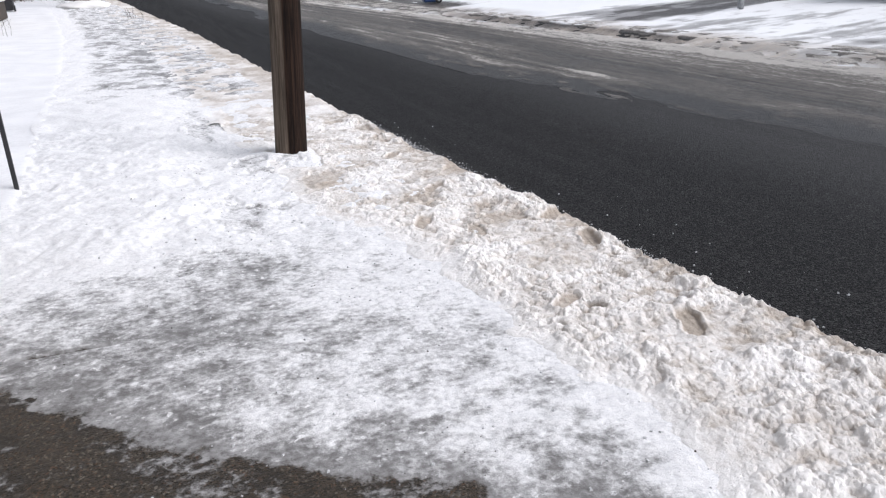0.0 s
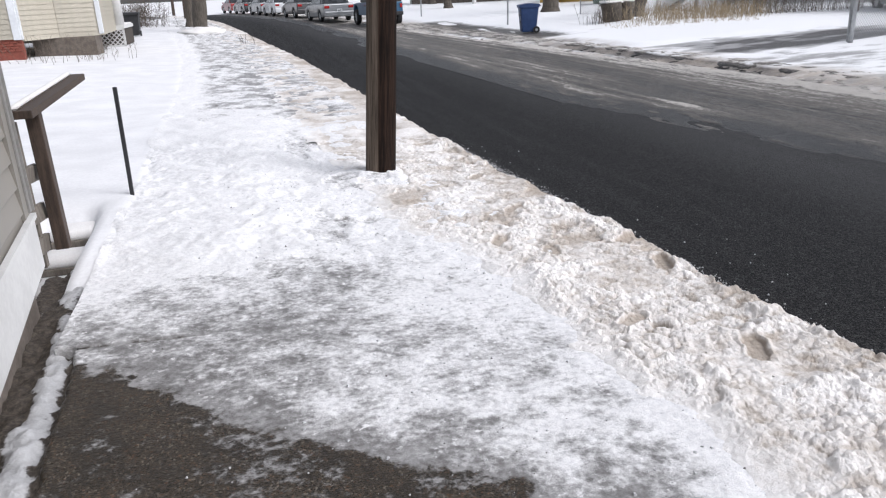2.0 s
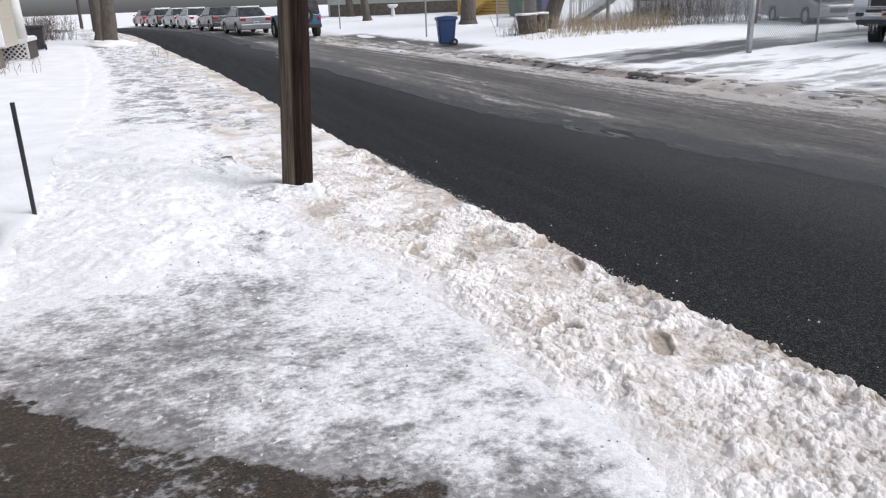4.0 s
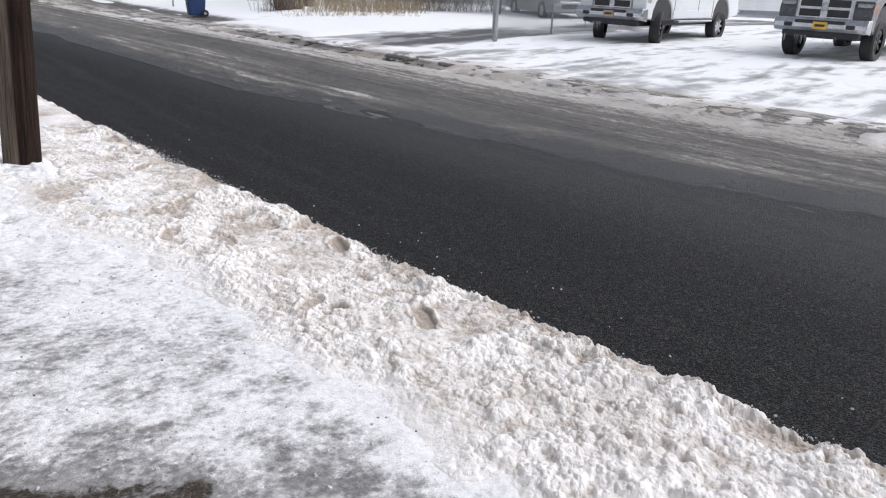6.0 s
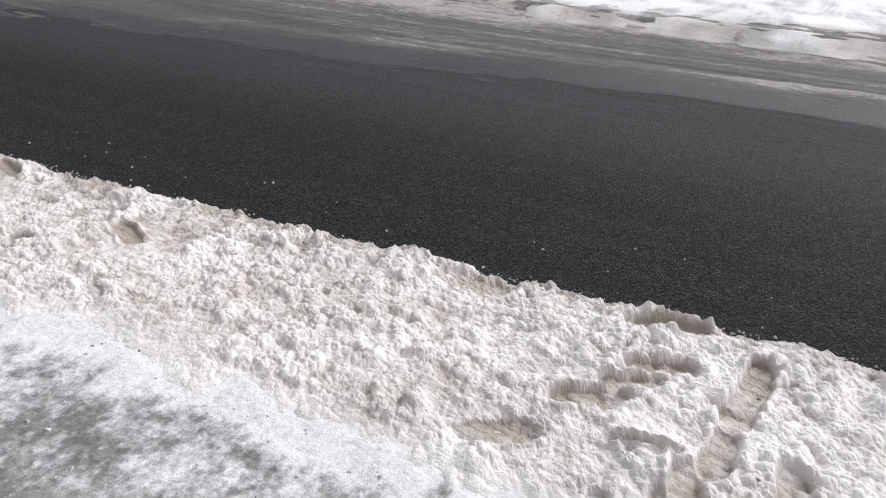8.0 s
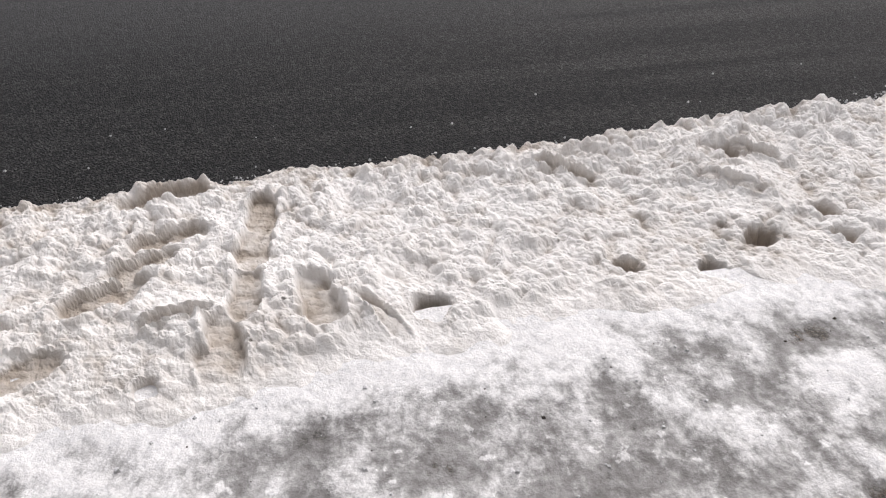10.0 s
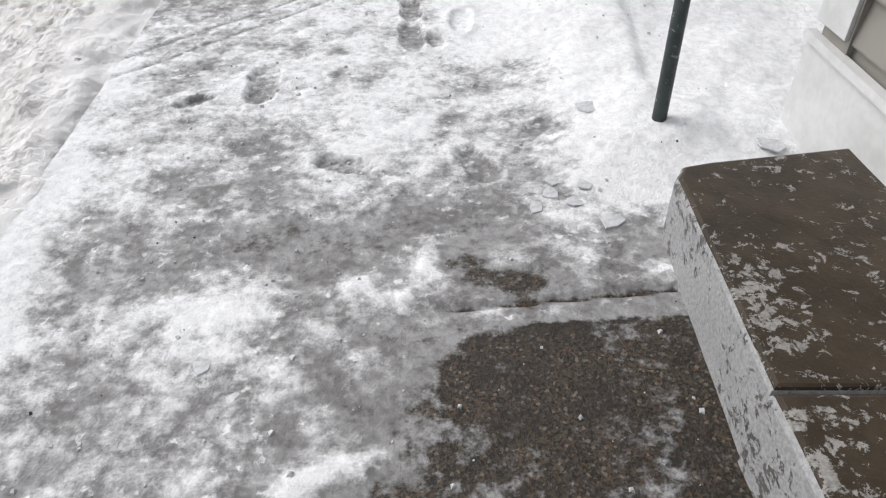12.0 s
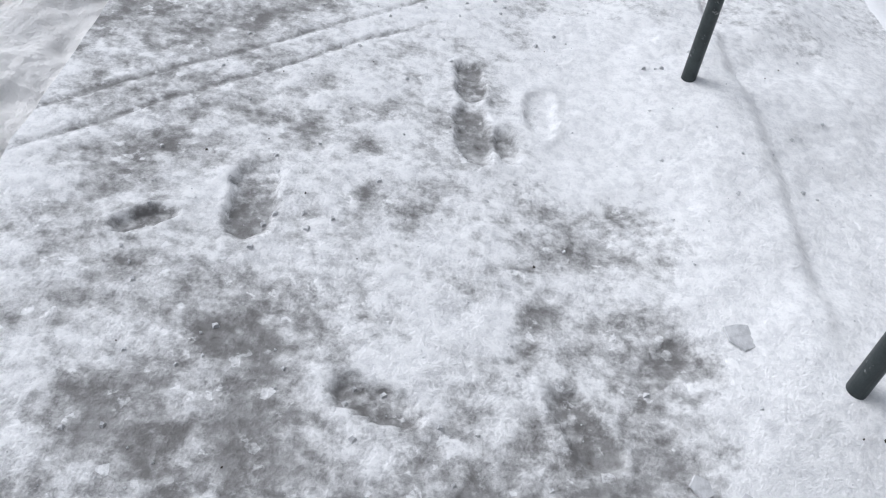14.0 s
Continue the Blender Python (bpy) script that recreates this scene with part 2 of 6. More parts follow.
def ground_height(x, y):
    s = x - bend(np.minimum(y, 75.0))
    z = land(x, y) - 0.03 + (0.046 + 0.070 * step01(y, 4.0, 6.0) * (1 - step01(y, 9, 14))) * (1 - step01(s, -3.84, -3.5))
    well = step01(s, -4.7, -4.55) * step01(y, -4.3, -4.0) * (1 - step01(y, 4.45, 4.6)) + 1.6 * step01(s, -4.5, -4.42) * (1 - step01(s, -4.08, -4.0)) * step01(y, 4.5, 4.6) * (1 - step01(y, 5.7, 6.2))
    z = z - 0.20 * np.minimum(well, 1.6)
    z = z - 0.16 * step01(s, -3.84, -3.5 - 0.2 * (y < 4.4)) * (1 - step01(s, 7.2, 7.9)) * (1 - step01(y, 74, 80))
    yard = step01(s, 7.6, 9.0) + (1 - step01(s, -5.2, -4.4))
    yard = yard * np.where(s < 0, 0.25 + 0.75 * step01(-s, 5.0, 8.0), 1.0)
    z = z + yard * (0.05 * fbm(x * 0.7, y * 0.7, 3) + 0.015 * fbm(x * 4, y * 4, 8))
    far = step01(np.hypot(x, y), 90, 400)
    return x, y, z * (1 - far), {}


tagged(grid_mesh("ground", spread(-900, -3.3, 0.05, 0.05, -3.8)[:-1] + spread(-3.3, 900, 0.12, 0.05, 9.0), spread(-900, 900, 0.2, 0.045, 8.0), ground_height, material=M_FARSNOW),
       "snow-covered ground on both sides of the street", "ground", kind="structure")


def road_height(s, y):
    x = s + bend(y)
    crown = 0.035 * (1 - ((s - 3.5) / 3.8) ** 2)
    return x, y, land(x, y) - 0.055 + np.maximum(crown, -0.03) + 0.004 * fbm(x * 0.9, y * 0.4, 2), {}


tagged(grid_mesh("road", np.linspace(-0.80, 7.6, 58), spread(-40, 75, 0.2, 0.02), road_height, material=M_ASPHALT),
       "dark damp asphalt street cleared of snow", "road", kind="structure")


# Boot prints pressed into the bank and the pavement: x, y, heading in degrees, length.
BANK_PRINTS = [(-0.25, -0.26, 175, 0.29), (-0.48, -0.23, 172, 0.29), (-0.74, -0.21, 176, 0.28), (-0.97, -0.15, -168, 0.26), (-0.83, -0.43, -168, 0.30), (-1.10, -0.13, -160, 0.24),
               (-0.06, 0.10, -74, 0.36), (-0.36, 0.06, -66, 0.26), (-0.52, 0.12, -60, 0.24), (-0.68, 0.22, -55, 0.28), (-0.98, 0.42, -62, 0.28),
               (-0.32, 4.27, 30, 0.28), (-0.37, 3.73, 70, 0.30), (-0.20, 3.33, 60, 0.28), (-1.00, 2.96, 40, 0.24), (-0.76, 6.51, 60, 0.28), (-0.95, 4.15, 75, 0.30),
               (-0.8, 5.3, 40, 0.26), (-1.2, 4.5, 60, 0.28), (-1.52, 5.82, 20, 0.24), (-0.6, 2.5, 65, 0.28)]
# Grooves where boots have slid, and round holes: x, y, heading, length; x, y, radius.
GROOVES = [(-0.17, -1.46, -125, 0.25), (-0.42, -2.06, -134, 0.27), (-0.19, -2.29, -126, 0.24), (-0.84, 0.0, -79, 0.20), (-0.95, -0.62, -150, 0.22)]
HOLES = [(-0.66, -2.32, 0.045), (-0.82, -2.28, 0.045), (-0.82, -1.45, 0.04), (-0.90, -1.73, 0.045), (-0.90, -0.77, 0.055), (-0.99, -1.82, 0.035), (-0.58, -3.54, 0.045), (-0.16, -2.19, 0.04),
         (-0.90, 2.86, 0.045), (-1.10, 0.06, 0.035), (-0.78, -1.98, 0.05), (-0.96, -1.80, 0.04)]
# Clear prints first, then faint ones in soft snow.
PAVE_PRINTS = [(-1.53, -4.02, 92, 0.29), (-1.29, -3.90, -147, 0.15), (-2.10, -4.40, 94, 0.26), (-2.31, -4.53, 88, 0.22), (-2.20, -4.36, 100, 0.16), (-2.33, -3.45, 119, 0.22), (-1.89, -3.46, 160, 0.20), (-2.09, -4.66, 94, 0.22),
               (-2.68, -4.39, -140, 0.31), (-2.54, -4.10, 144, 0.22), (-2.65, -4.20, 150, 0.18), (-3.21, -4.54, -168, 0.22), (-3.20, -4.33, -179, 0.26), (-3.33, -4.82, 166, 0.22), (-2.54, -3.62, -133, 0.18),
               (-2.75, 4.36, 70, 0.26), (-2.89, 4.88, 80, 0.24), (-3.39, 6.33, 100, 0.26), (-2.61, 5.16, 75, 0.25), (-2.2, 5.4, 90, 0.26)]


def boot(x, y, prints, wide=0.23):
    """Depth mask of the prints, from 0 to 1, and a mask of their rims."""
    inside, rim = np.zeros_like(x), np.zeros_like(x)
    for px, py, turn, length in prints:
        a = radians(turn)
        u = ((x - px) * np.cos(a) + (y - py) * np.sin(a)) / length
        v = (-(x - px) * np.sin(a) + (y - py) * np.cos(a)) / (length * wide)
        waist = 1.0 - 0.13 * np.exp(-((u + 0.08) / 0.12) ** 2)
        d = ((np.abs(u) * 2.0) ** 2.6 + (np.abs(v / waist) * 1.15) ** 2.6) ** (1 / 2.6)
        d = d + 0.25 * vnoise(x * 30, y * 30, 3)
        inside = np.maximum(inside, 1 - step01(d, 0.85, 1.08))
        rim = np.maximum(rim, np.exp(-(((d - 1.25) / 0.2) ** 2)))
    return inside, rim * (1 - inside)


def inner_edge(y):
    """Where the bank meets the pavement."""
    return np.interp(y, [-8, -4.15, -3.46, -2.4, -1.3, -0.6, 0.5, 2.0, 3.0, 3.9, 5.1, 10, 75], [-0.45, -0.73, -0.88, -1.03, -1.02, -1.10, -1.24, -1.20, -1.27, -1.36, -1.72, -2.05, -2.05])


def outer_edge(y):
    """Where the bank meets the road."""
    return np.interp(y, [-40, -7, -4.2, -3.1, -1.8, 0, 1.2, 2.9, 4.4, 6.5, 9, 14, 30, 75], [0.52, 0.52, 0.46, 0.27, 0.15, 0.13, 0.04, -0.10, -0.16, -0.27, -0.36, -0.40, -0.32, -0.15])


def bank_sheet(fine):
    def height(s, y):
        x = s + bend(y)
        inner = inner_edge(y) + 0.10 * fbm(y * 0.9, s * 0 + 4, 2, 3) + 0.12 * fbm(x * 5, y * 5, 7)
        edge = outer_edge(y) + 0.05 * fbm(y * 2.5, s * 0 + 9, 5, 4) + 0.03 * fbm(x * 9, y * 9, 6)
        ridge = 0.70 + 0.30 * np.exp(-(((s - edge + 0.18) / 0.25) ** 2))
        body = (0.25 * step01(s, inner - 0.16, inner - 0.02) + 0.75 * step01(s, inner - 0.02, inner + 0.16)) * ridge
        wx, wy = x + 0.020 * fbm(x * 16, y * 16, 81, 2), y + 0.020 * fbm(x * 16, y * 16, 83, 2)
        low = lumps(wx / 0.15, wy / 0.15, 1)
        small = lumps(wx / 0.062, wy / 0.062, 2) if fine else 0.5
        tiny = lumps(x / 0.033, y / 0.033, 4) if fine else 0.4
        crumb = lumps(x / 0.016, y / 0.016, 6) if fine else 0.4
        soft = step01(fbm(x * 1.3, y * 1.3, 12), -0.30, 0.15)
        clod = step01(fbm(x * 7, y * 7, 14, 3), -0.18, 0.18)
        h = 0.012 + body * (0.006 + 0.045 * fbm(x * 2.4, y * 2.4, 11) + 0.034 * low * soft + 0.038 * small * (0.25 + 0.75 * clod) + 0.027 * tiny * (0.4 + 0.6 * clod) + 0.011 * crumb + 0.010 * fbm(x * 24, y * 24, 13, 4))
        trod = step01(fbm(x * 1.7, y * 1.7, 91, 3), -0.05, 0.25) * step01(y, 0.2, 1.6)
        rough = 0.016 * fbm(x * 30, y * 30, 93, 4) + 0.016 * fbm(x * 9, y * 9, 94, 3)
        h = h + trod * 0.60 * (0.030 * body + rough * body + 0.012 - h)
        flat = 1 - 0.45 * step01(y, 2.0, 6.5) - 0.30 * step01(y, 7, 14)
        h = 0.012 + (h - 0.012) * flat - 0.015 * step01(y, 6, 14) + 0.034 * step01(y, 4, 8) * body * fbm(x * 6, y * 5, 96, 5)
        pits = step01(fbm(x * 3.3, y * 3.0, 97, 3), 0.12, 0.26) * step01(y, 3.2, 5.0) * body
        h = h - 0.022 * pits
        inside, rim = boot(x, y, BANK_PRINTS)
        inside, rim = inside * body, rim * body
        h = h * (1 - 0.85 * inside) + inside * 0.010 + rim * 0.012 * (0.4 + low)
        slid, bank_up = boot(x, y, GROOVES, 0.15)
        h = h - 0.030 * slid * body + 0.018 * bank_up * body
        tread = np.sign(np.sin((x * 0.25 + y) * 130)) * 0.5 + np.sign(np.sin((x - y * 0.25) * 130)) * 0.5
        h = h + inside * 0.003 * tread
        # Shade between the clods, painted as colour where they lie low.
        crevice_shade = body * np.clip(0.62 - small - 0.35 * tiny, -0.2, 0.5) if fine else 0.0
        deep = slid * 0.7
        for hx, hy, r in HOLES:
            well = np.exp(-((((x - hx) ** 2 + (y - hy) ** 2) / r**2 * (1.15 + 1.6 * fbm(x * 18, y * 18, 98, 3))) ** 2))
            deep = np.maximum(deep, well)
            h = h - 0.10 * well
        out = step01(s, edge - 0.08, edge)
        h = h * (1 - out**2) - 0.12 * out
        h = h - (0.060 + 0.02 * fbm(x * 13, y * 13, 85)) * (1 - step01(s, inner - 0.20, inner + 0.02))
        # Dirt of prints and hollows, with crevice, groove and hole shade painted in.
        dirt = np.clip(0.75 * crevice_shade + 0.12 * body + 0.80 * inside + 0.7 * deep + 0.4 * pits + 0.9 * np.clip(0.036 - h, 0, 0.05) / 0.05 * body * (1 - 0.75 * step01(y, 1.5, 6)) + 0.35 * fbm(x * 2.5, y * 2.0, 95, 4) * step01(y, 3, 7) + 0.25 * trod * body + 0.20 * step01(y, -0.5, 2) - 0.06 * step01(y, 6, 12) + 0.25 * step01(s, edge - 0.22, edge - 0.06), 0, 1.2)
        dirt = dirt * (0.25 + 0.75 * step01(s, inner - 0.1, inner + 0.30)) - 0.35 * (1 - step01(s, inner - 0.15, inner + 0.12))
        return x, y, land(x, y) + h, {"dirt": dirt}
    return height


# Clouded patches in the ice: x, y, radius along x, radius along y, more (white) or less (dark) snow.
ICE_SOUTH = [(-2.08, -2.93, 0.15, 0.11, 0.55), (-1.55, -2.73, 0.19, 0.12, 0.36), (-2.48, -2.90, 0.26, 0.12, -0.44), (-1.99, -2.28, 0.09, 0.09, 0.45), (-1.78, -2.02, 0.12, 0.09, 0.35), (-1.51, -1.85, 0.11, 0.12, 0.40),
             (-1.48, -2.24, 0.09, 0.08, 0.25), (-1.71, -2.36, 0.17, 0.15, -0.22), (-1.82, -2.69, 0.09, 0.08, -0.22), (-2.33, -3.00, 0.10, 0.17, -0.32), (-1.90, -3.06, 0.13, 0.07, -0.20),
             (-1.43, -2.98, 0.10, 0.10, -0.32), (-1.17, -3.10, 0.10, 0.08, -0.30), (-1.61, -1.99, 0.08, 0.08, -0.20), (-1.34, -1.77, 0.08, 0.10, -0.30), (-1.55, -3.48, 0.13, 0.16, -0.25),
             (-1.38, -1.35, 0.12, 0.11, 0.35), (-1.76, -1.64, 0.10, 0.10, 0.35), (-1.69, -1.50, 0.10, 0.06, -0.18), (-1.48, -1.07, 0.12, 0.12, -0.12)]
ICE_PATH = [(-2.08, -4.06, 0.12, 0.15, 0.40), (-2.07, -3.65, 0.08, 0.06, 0.40), (-2.22, -3.98, 0.05, 0.15, -0.20), (-2.41, -3.95, 0.10, 0.12, -0.25), (-2.25, -3.58, 0.08, 0.12, -0.28), (-2.14, -3.34, 0.10, 0.10, -0.25),
            (-1.62, -3.28, 0.16, 0.10, -0.28), (-1.75, -4.28, 0.13, 0.07, -0.38), (-1.78, -4.14, 0.08, 0.04, -0.28), (-1.48, -4.40, 0.16, 0.05, -0.38), (-1.14, -4.04, 0.09, 0.04, -0.30), (-1.58, -3.55, 0.11, 0.05, -0.30),
            (-2.00, -3.71, 0.04, 0.04, -0.25), (-1.67, -3.68, 0.04, 0.05, -0.25), (-2.10, -4.62, 0.06, 0.16, -0.30), (-1.30, -4.40, 0.10, 0.06, -0.25), (-1.20, -3.70, 0.10, 0.07, -0.20)]
ICE_NORTH = [(-2.59, 2.53, 0.16, 0.22, 0.40), (-2.32, 2.41, 0.10, 0.18, 0.35), (-3.04, 3.07, 0.13, 0.16, 0.35), (-2.20, 1.90, 0.20, 0.14, -0.24), (-2.23, 2.28, 0.10, 0.10, -0.25), (-2.94, 3.38, 0.20, 0.07, -0.28),
             (-2.21, 4.27, 0.20, 0.18, -0.30), (-2.12, 3.17, 0.13, 0.08, -0.25), (-2.72, 4.30, 0.10, 0.14, -0.25), (-2.55, 3.26, 0.14, 0.12, -0.25), (-3.25, 3.95, 0.45, 0.18, -0.16), (-2.70, 2.85, 0.10, 0.16, -0.20)]


def cloud(x, y, patches):
    """Sum of soft, warped patches."""
    wx, wy = x + 0.24 * fbm(x * 4.4, y * 4.4, 111, 3), y + 0.24 * fbm(x * 4.4, y * 4.4, 113, 3)
    total = np.zeros_like(x)
    for px, py, rx, ry, more in patches:
        d = ((wx - px) / (rx * 1.2)) ** 2 + ((wy - py) / (ry * 1.2)) ** 2
        total = total + more * np.exp(-(d**1.2))
    return total * (0.75 + 1.3 * fbm(x * 9, y * 9, 117, 3))


def cover_at(x, y):
    """How much snow lies on the pavement: 0 bare and wet, 0.4 grey ice, 1 snow."""
    patch, blob = fbm(x * 1.7, y * 1.7, 21, 3), fbm(x * 4.2 + 7, y * 4.2, 31, 3)
    fine = fbm(x * 11, y * 11, 33, 3)
    edge = inner_edge(y)
    # grey ice that whitens towards the bank
    c = 0.54 + 0.26 * blob + 0.30 * fine + 0.10 * patch + 0.36 * step01(x, edge - 0.26, edge - 0.02)
    c = c + 0.20 * step01(y, 1.2, 2.2) * step01(x, -2.4, -1.8) + 0.16 * step01(y, 3.0, 3.9) * step01(x, -2.6, -1.9) + 0.06 * step01(y, 2.0, 3.2)
    # the trodden path beyond the stoop
    south = step01(-y + 0.2 * patch, 3.05, 3.5)
    c = c + south * (0.23 + 0.12 * step01(-y, 3.8, 4.3) - 0.20 * step01(x, -2.0, -1.4) * step01(-y, 3.9, 4.6))
    across = 0.66 * x - 0.75 * y
    worn = step01(-y, 3.7, 4.3) * step01(x, -2.4, -1.8)
    c = c + worn * (0.45 * fbm(across * 4, (x + y) * 0.9, 35, 3) - 0.02)
    for line in (2.47, 2.60):
        c = c - 0.35 * worn * np.exp(-(((across - line - 0.03 * fbm(x * 2, y * 2, 36)) / 0.010) ** 2))
    c = c + cloud(x, y, ICE_SOUTH) + 0.7 * cloud(x, y, ICE_PATH) + 0.75 * cloud(x, y, ICE_NORTH)
    c = c - 0.24 * np.exp(-(((x + 2.05) / 0.60) ** 2)) * np.exp(-(((y + 3.22) / 0.22) ** 2))
    c = np.maximum(c, 0.16 + 0.20 * step01(-y, 3.0, 3.2))
    c = c + (0.64 + 0.7 * (c - 0.64) - c) * south
    c = c + (0.68 + 0.5 * (c - 0.68) - c) * step01(y, 1.9, 2.8)
    c = c - 0.14 * step01(-x, 2.3, 2.9) * step01(y, 1.6, 2.2) * (1 - step01(y, 3.4, 3.9))
    # soft snow beside the path, up to a trodden crossing
    bed = step01(-x + 0.22 * patch + 0.10 * blob, 2.20, 2.42) * step01(-y + 0.2 * blob, 4.05, 4.30) + step01(-x + 0.15 * patch, 2.55, 2.85) * step01(-y + 0.1 * patch, 3.12, 3.40)
    bed = np.minimum(bed, 1.0) * (1 - 0.85 * step01(-y - 0.1 * (x + 2.2) + 0.15 * blob, 5.05, 5.20) * (1 - step01(-y, 6.2, 6.8)))
    c = c + (1.12 + 0.08 * blob - c) * 0.94 * bed
    # clean snow ahead, grey and trodden again far along
    front = step01(y + 0.35 * patch + 0.12 * blob, 3.9, 5.2) * (0.55 + 0.45 * step01(-x, 2.0, 2.7))
    c = c + (1.02 + 0.12 * step01(-x, 2.3, 2.8) + 0.16 * blob + 0.10 * fine - c) * front
    grey = step01(y + 3 * patch, 9.5, 12.0) * step01(x - bend(y), -3.7, -3.1)
    c = c + (0.60 + 0.55 * blob + 0.3 * fine - c) * 0.85 * grey
    # bare concrete along the house, with a crisp, ragged limit
    dry = np.interp(y, [-2.82, -2.75, -2.70, -2.45, -2.20, -2.0, -1.8, -1.5, -1.0, 0, 1.0, 1.85, 2.05, 2.3, 2.6, 2.8, 3.0, 3.3, 3.5],
                    [-9.0, -2.55, -2.27, -2.12, -2.05, -1.95, -1.85, -1.92, -1.98, -2.05, -2.0, -2.02, -2.32, -2.66, -3.06, -3.27, -3.48, -3.74, -9.0])
    d = x - dry - 0.22 * blob - 0.14 * fine
    wisp = np.clip(0.05 + 0.34 * patch + 0.30 * fbm(x * 6, y * 6, 121, 4), -0.1, 0.13)
    bare = 1 - step01(d, -0.05, 0.07)
    c = c + (wisp - c) * bare - 0.14 * (1 - step01(d, 0.05, 0.45)) * (1 - bare)
    return c


def pavement_sheet(s, y):
    x = s + bend(y)
    c = cover_at(x, y)
    clear, rim = boot(x, y, PAVE_PRINTS[:8], 0.25)
    faint, _ = boot(x, y, PAVE_PRINTS[8:], 0.27)
    tread = np.sign(np.sin((x * 0.3 + y) * 140)) * np.sign(np.sin((x - y * 0.3) * 70))
    c = c - clear * (0.20 + 0.05 * tread) + 0.05 * rim - 0.20 * faint * (0.7 + 0.3 * tread)
    inside = np.maximum(clear, 0.4 * faint)
    mush = step01(c, 0.55, 0.95)
    h = 0.010 * step01(c, 0.2, 0.9) + mush * (0.010 * fbm(x * 9, y * 9, 41) + 0.003 * lumps(x / 0.05, y / 0.05, 43)) + 0.006 * fbm(x * 2, y * 2, 44)
    h = h - inside * 0.010 + rim * 0.005 + step01(y, 3.8, 5.0) * (0.030 * fbm(x * 4.5, y * 4.5, 47, 4) + 0.010 * fbm(x * 14, y * 14, 48, 3))
    treads = step01(fbm(x * 3.0, y * 2.6, 49, 3), 0.14, 0.24) * step01(y, 4.2, 5.5) * step01(x, -3.2, -2.4)
    h, c = h - 0.020 * treads, c - 0.22 * treads
    slab = step01(-y, 3.15, 3.6) * step01(-x, 2.35, 2.95) * step01(x, -3.86, -3.3)
    deep = step01(y, 4.0, 6.0) * step01(-x, 1.9, 3.0) * (1 - step01(y, 9, 14)) + slab
    h = h + 0.075 * deep * (1 + 0.5 * fbm(x * 3, y * 3, 46)) + 0.075 * np.exp(-(((x + 1.66) ** 2 + (y - 6.93) ** 2) / 0.085))
    h = h - slab * (0.022 * step01(-x + 0.05 * fbm(y * 3, x * 0, 50), 2.96, 3.02) + 0.03 * np.exp(-(((x + 2.985 - 0.05 * fbm(y * 3, x * 0, 50)) / 0.020) ** 2)) * step01(fbm(y * 2.2, x * 0, 51, 2), -0.1, 0.15)) * step01(-y, 3.7, 3.9)
    brink = -3.86 - 0.09 * (y - 4.29) + 0.03 * fbm(y * 6, x * 0, 71)
    h = h - 0.14 * (1 - step01(x, brink - 0.03, brink + 0.015)) * step01(y, -3.35, -3.2) * (y < 3.52)
    joint = np.exp(-(((y - 3.50) / 0.012) ** 2)) * step01(-x, 3.0, 3.3) + 0.8 * np.exp(-(((y + 2.82 - 0.10 * (x + 2.5)) / 0.010) ** 2)) * step01(-x, 2.1, 2.3)
    h = h - 0.02 * joint
    return x, y, land(x, y) + h, {"cover": np.clip(np.where(y < -3.0, np.maximum(c, 0.31), c) - 0.5 * joint, 0, 1.2)}


fine_y = np.concatenate([np.arange(-7.0, -3.6, 0.02), np.arange(-3.6, 3.0, 0.0072), np.arange(3.0, 5.0, 0.010), np.arange(5.0, 9.0, 0.018)])
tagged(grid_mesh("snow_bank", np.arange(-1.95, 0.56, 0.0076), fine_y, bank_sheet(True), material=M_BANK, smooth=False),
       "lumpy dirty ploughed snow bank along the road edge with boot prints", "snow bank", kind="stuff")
tagged(grid_mesh("snow_bank", np.arange(-2.3, 0.3, 0.05), spread(9.0 - 0.02, 75, 0.05, 0.012, 9.0 - 0.02), bank_sheet(False), material=M_BANK),
       "greyish trodden snow verge further along the street", "snow bank", kind="stuff")
tagged(grid_mesh("snow_bank", np.arange(-2.0, 0.7, 0.06), np.arange(-40, -6.97, 0.06), bank_sheet(False), material=M_BANK),
       "ploughed snow verge beside the road", "snow bank", kind="stuff")
tagged(grid_mesh("pavement", np.arange(-3.86, -0.9, 0.0135), np.arange(-7.0, 9.0, 0.0145), pavement_sheet, material=M_PAVE),
       "concrete pavement half covered by grey ice and trodden snow", "pavement", kind="structure")
tagged(grid_mesh("pavement", np.arange(-3.9, -0.9, 0.06), spread(8.98, 75, 0.06, 0.012, 8.98), pavement_sheet, material=M_PAVE),
       "snowy pavement leading on along the street", "pavement", kind="structure")
tagged(grid_mesh("pavement", np.arange(-4.6, -0.9, 0.06), np.arange(-40, -6.98, 0.06), pavement_sheet, material=M_PAVE),
       "snowy pavement behind the house", "pavement", kind="structure")


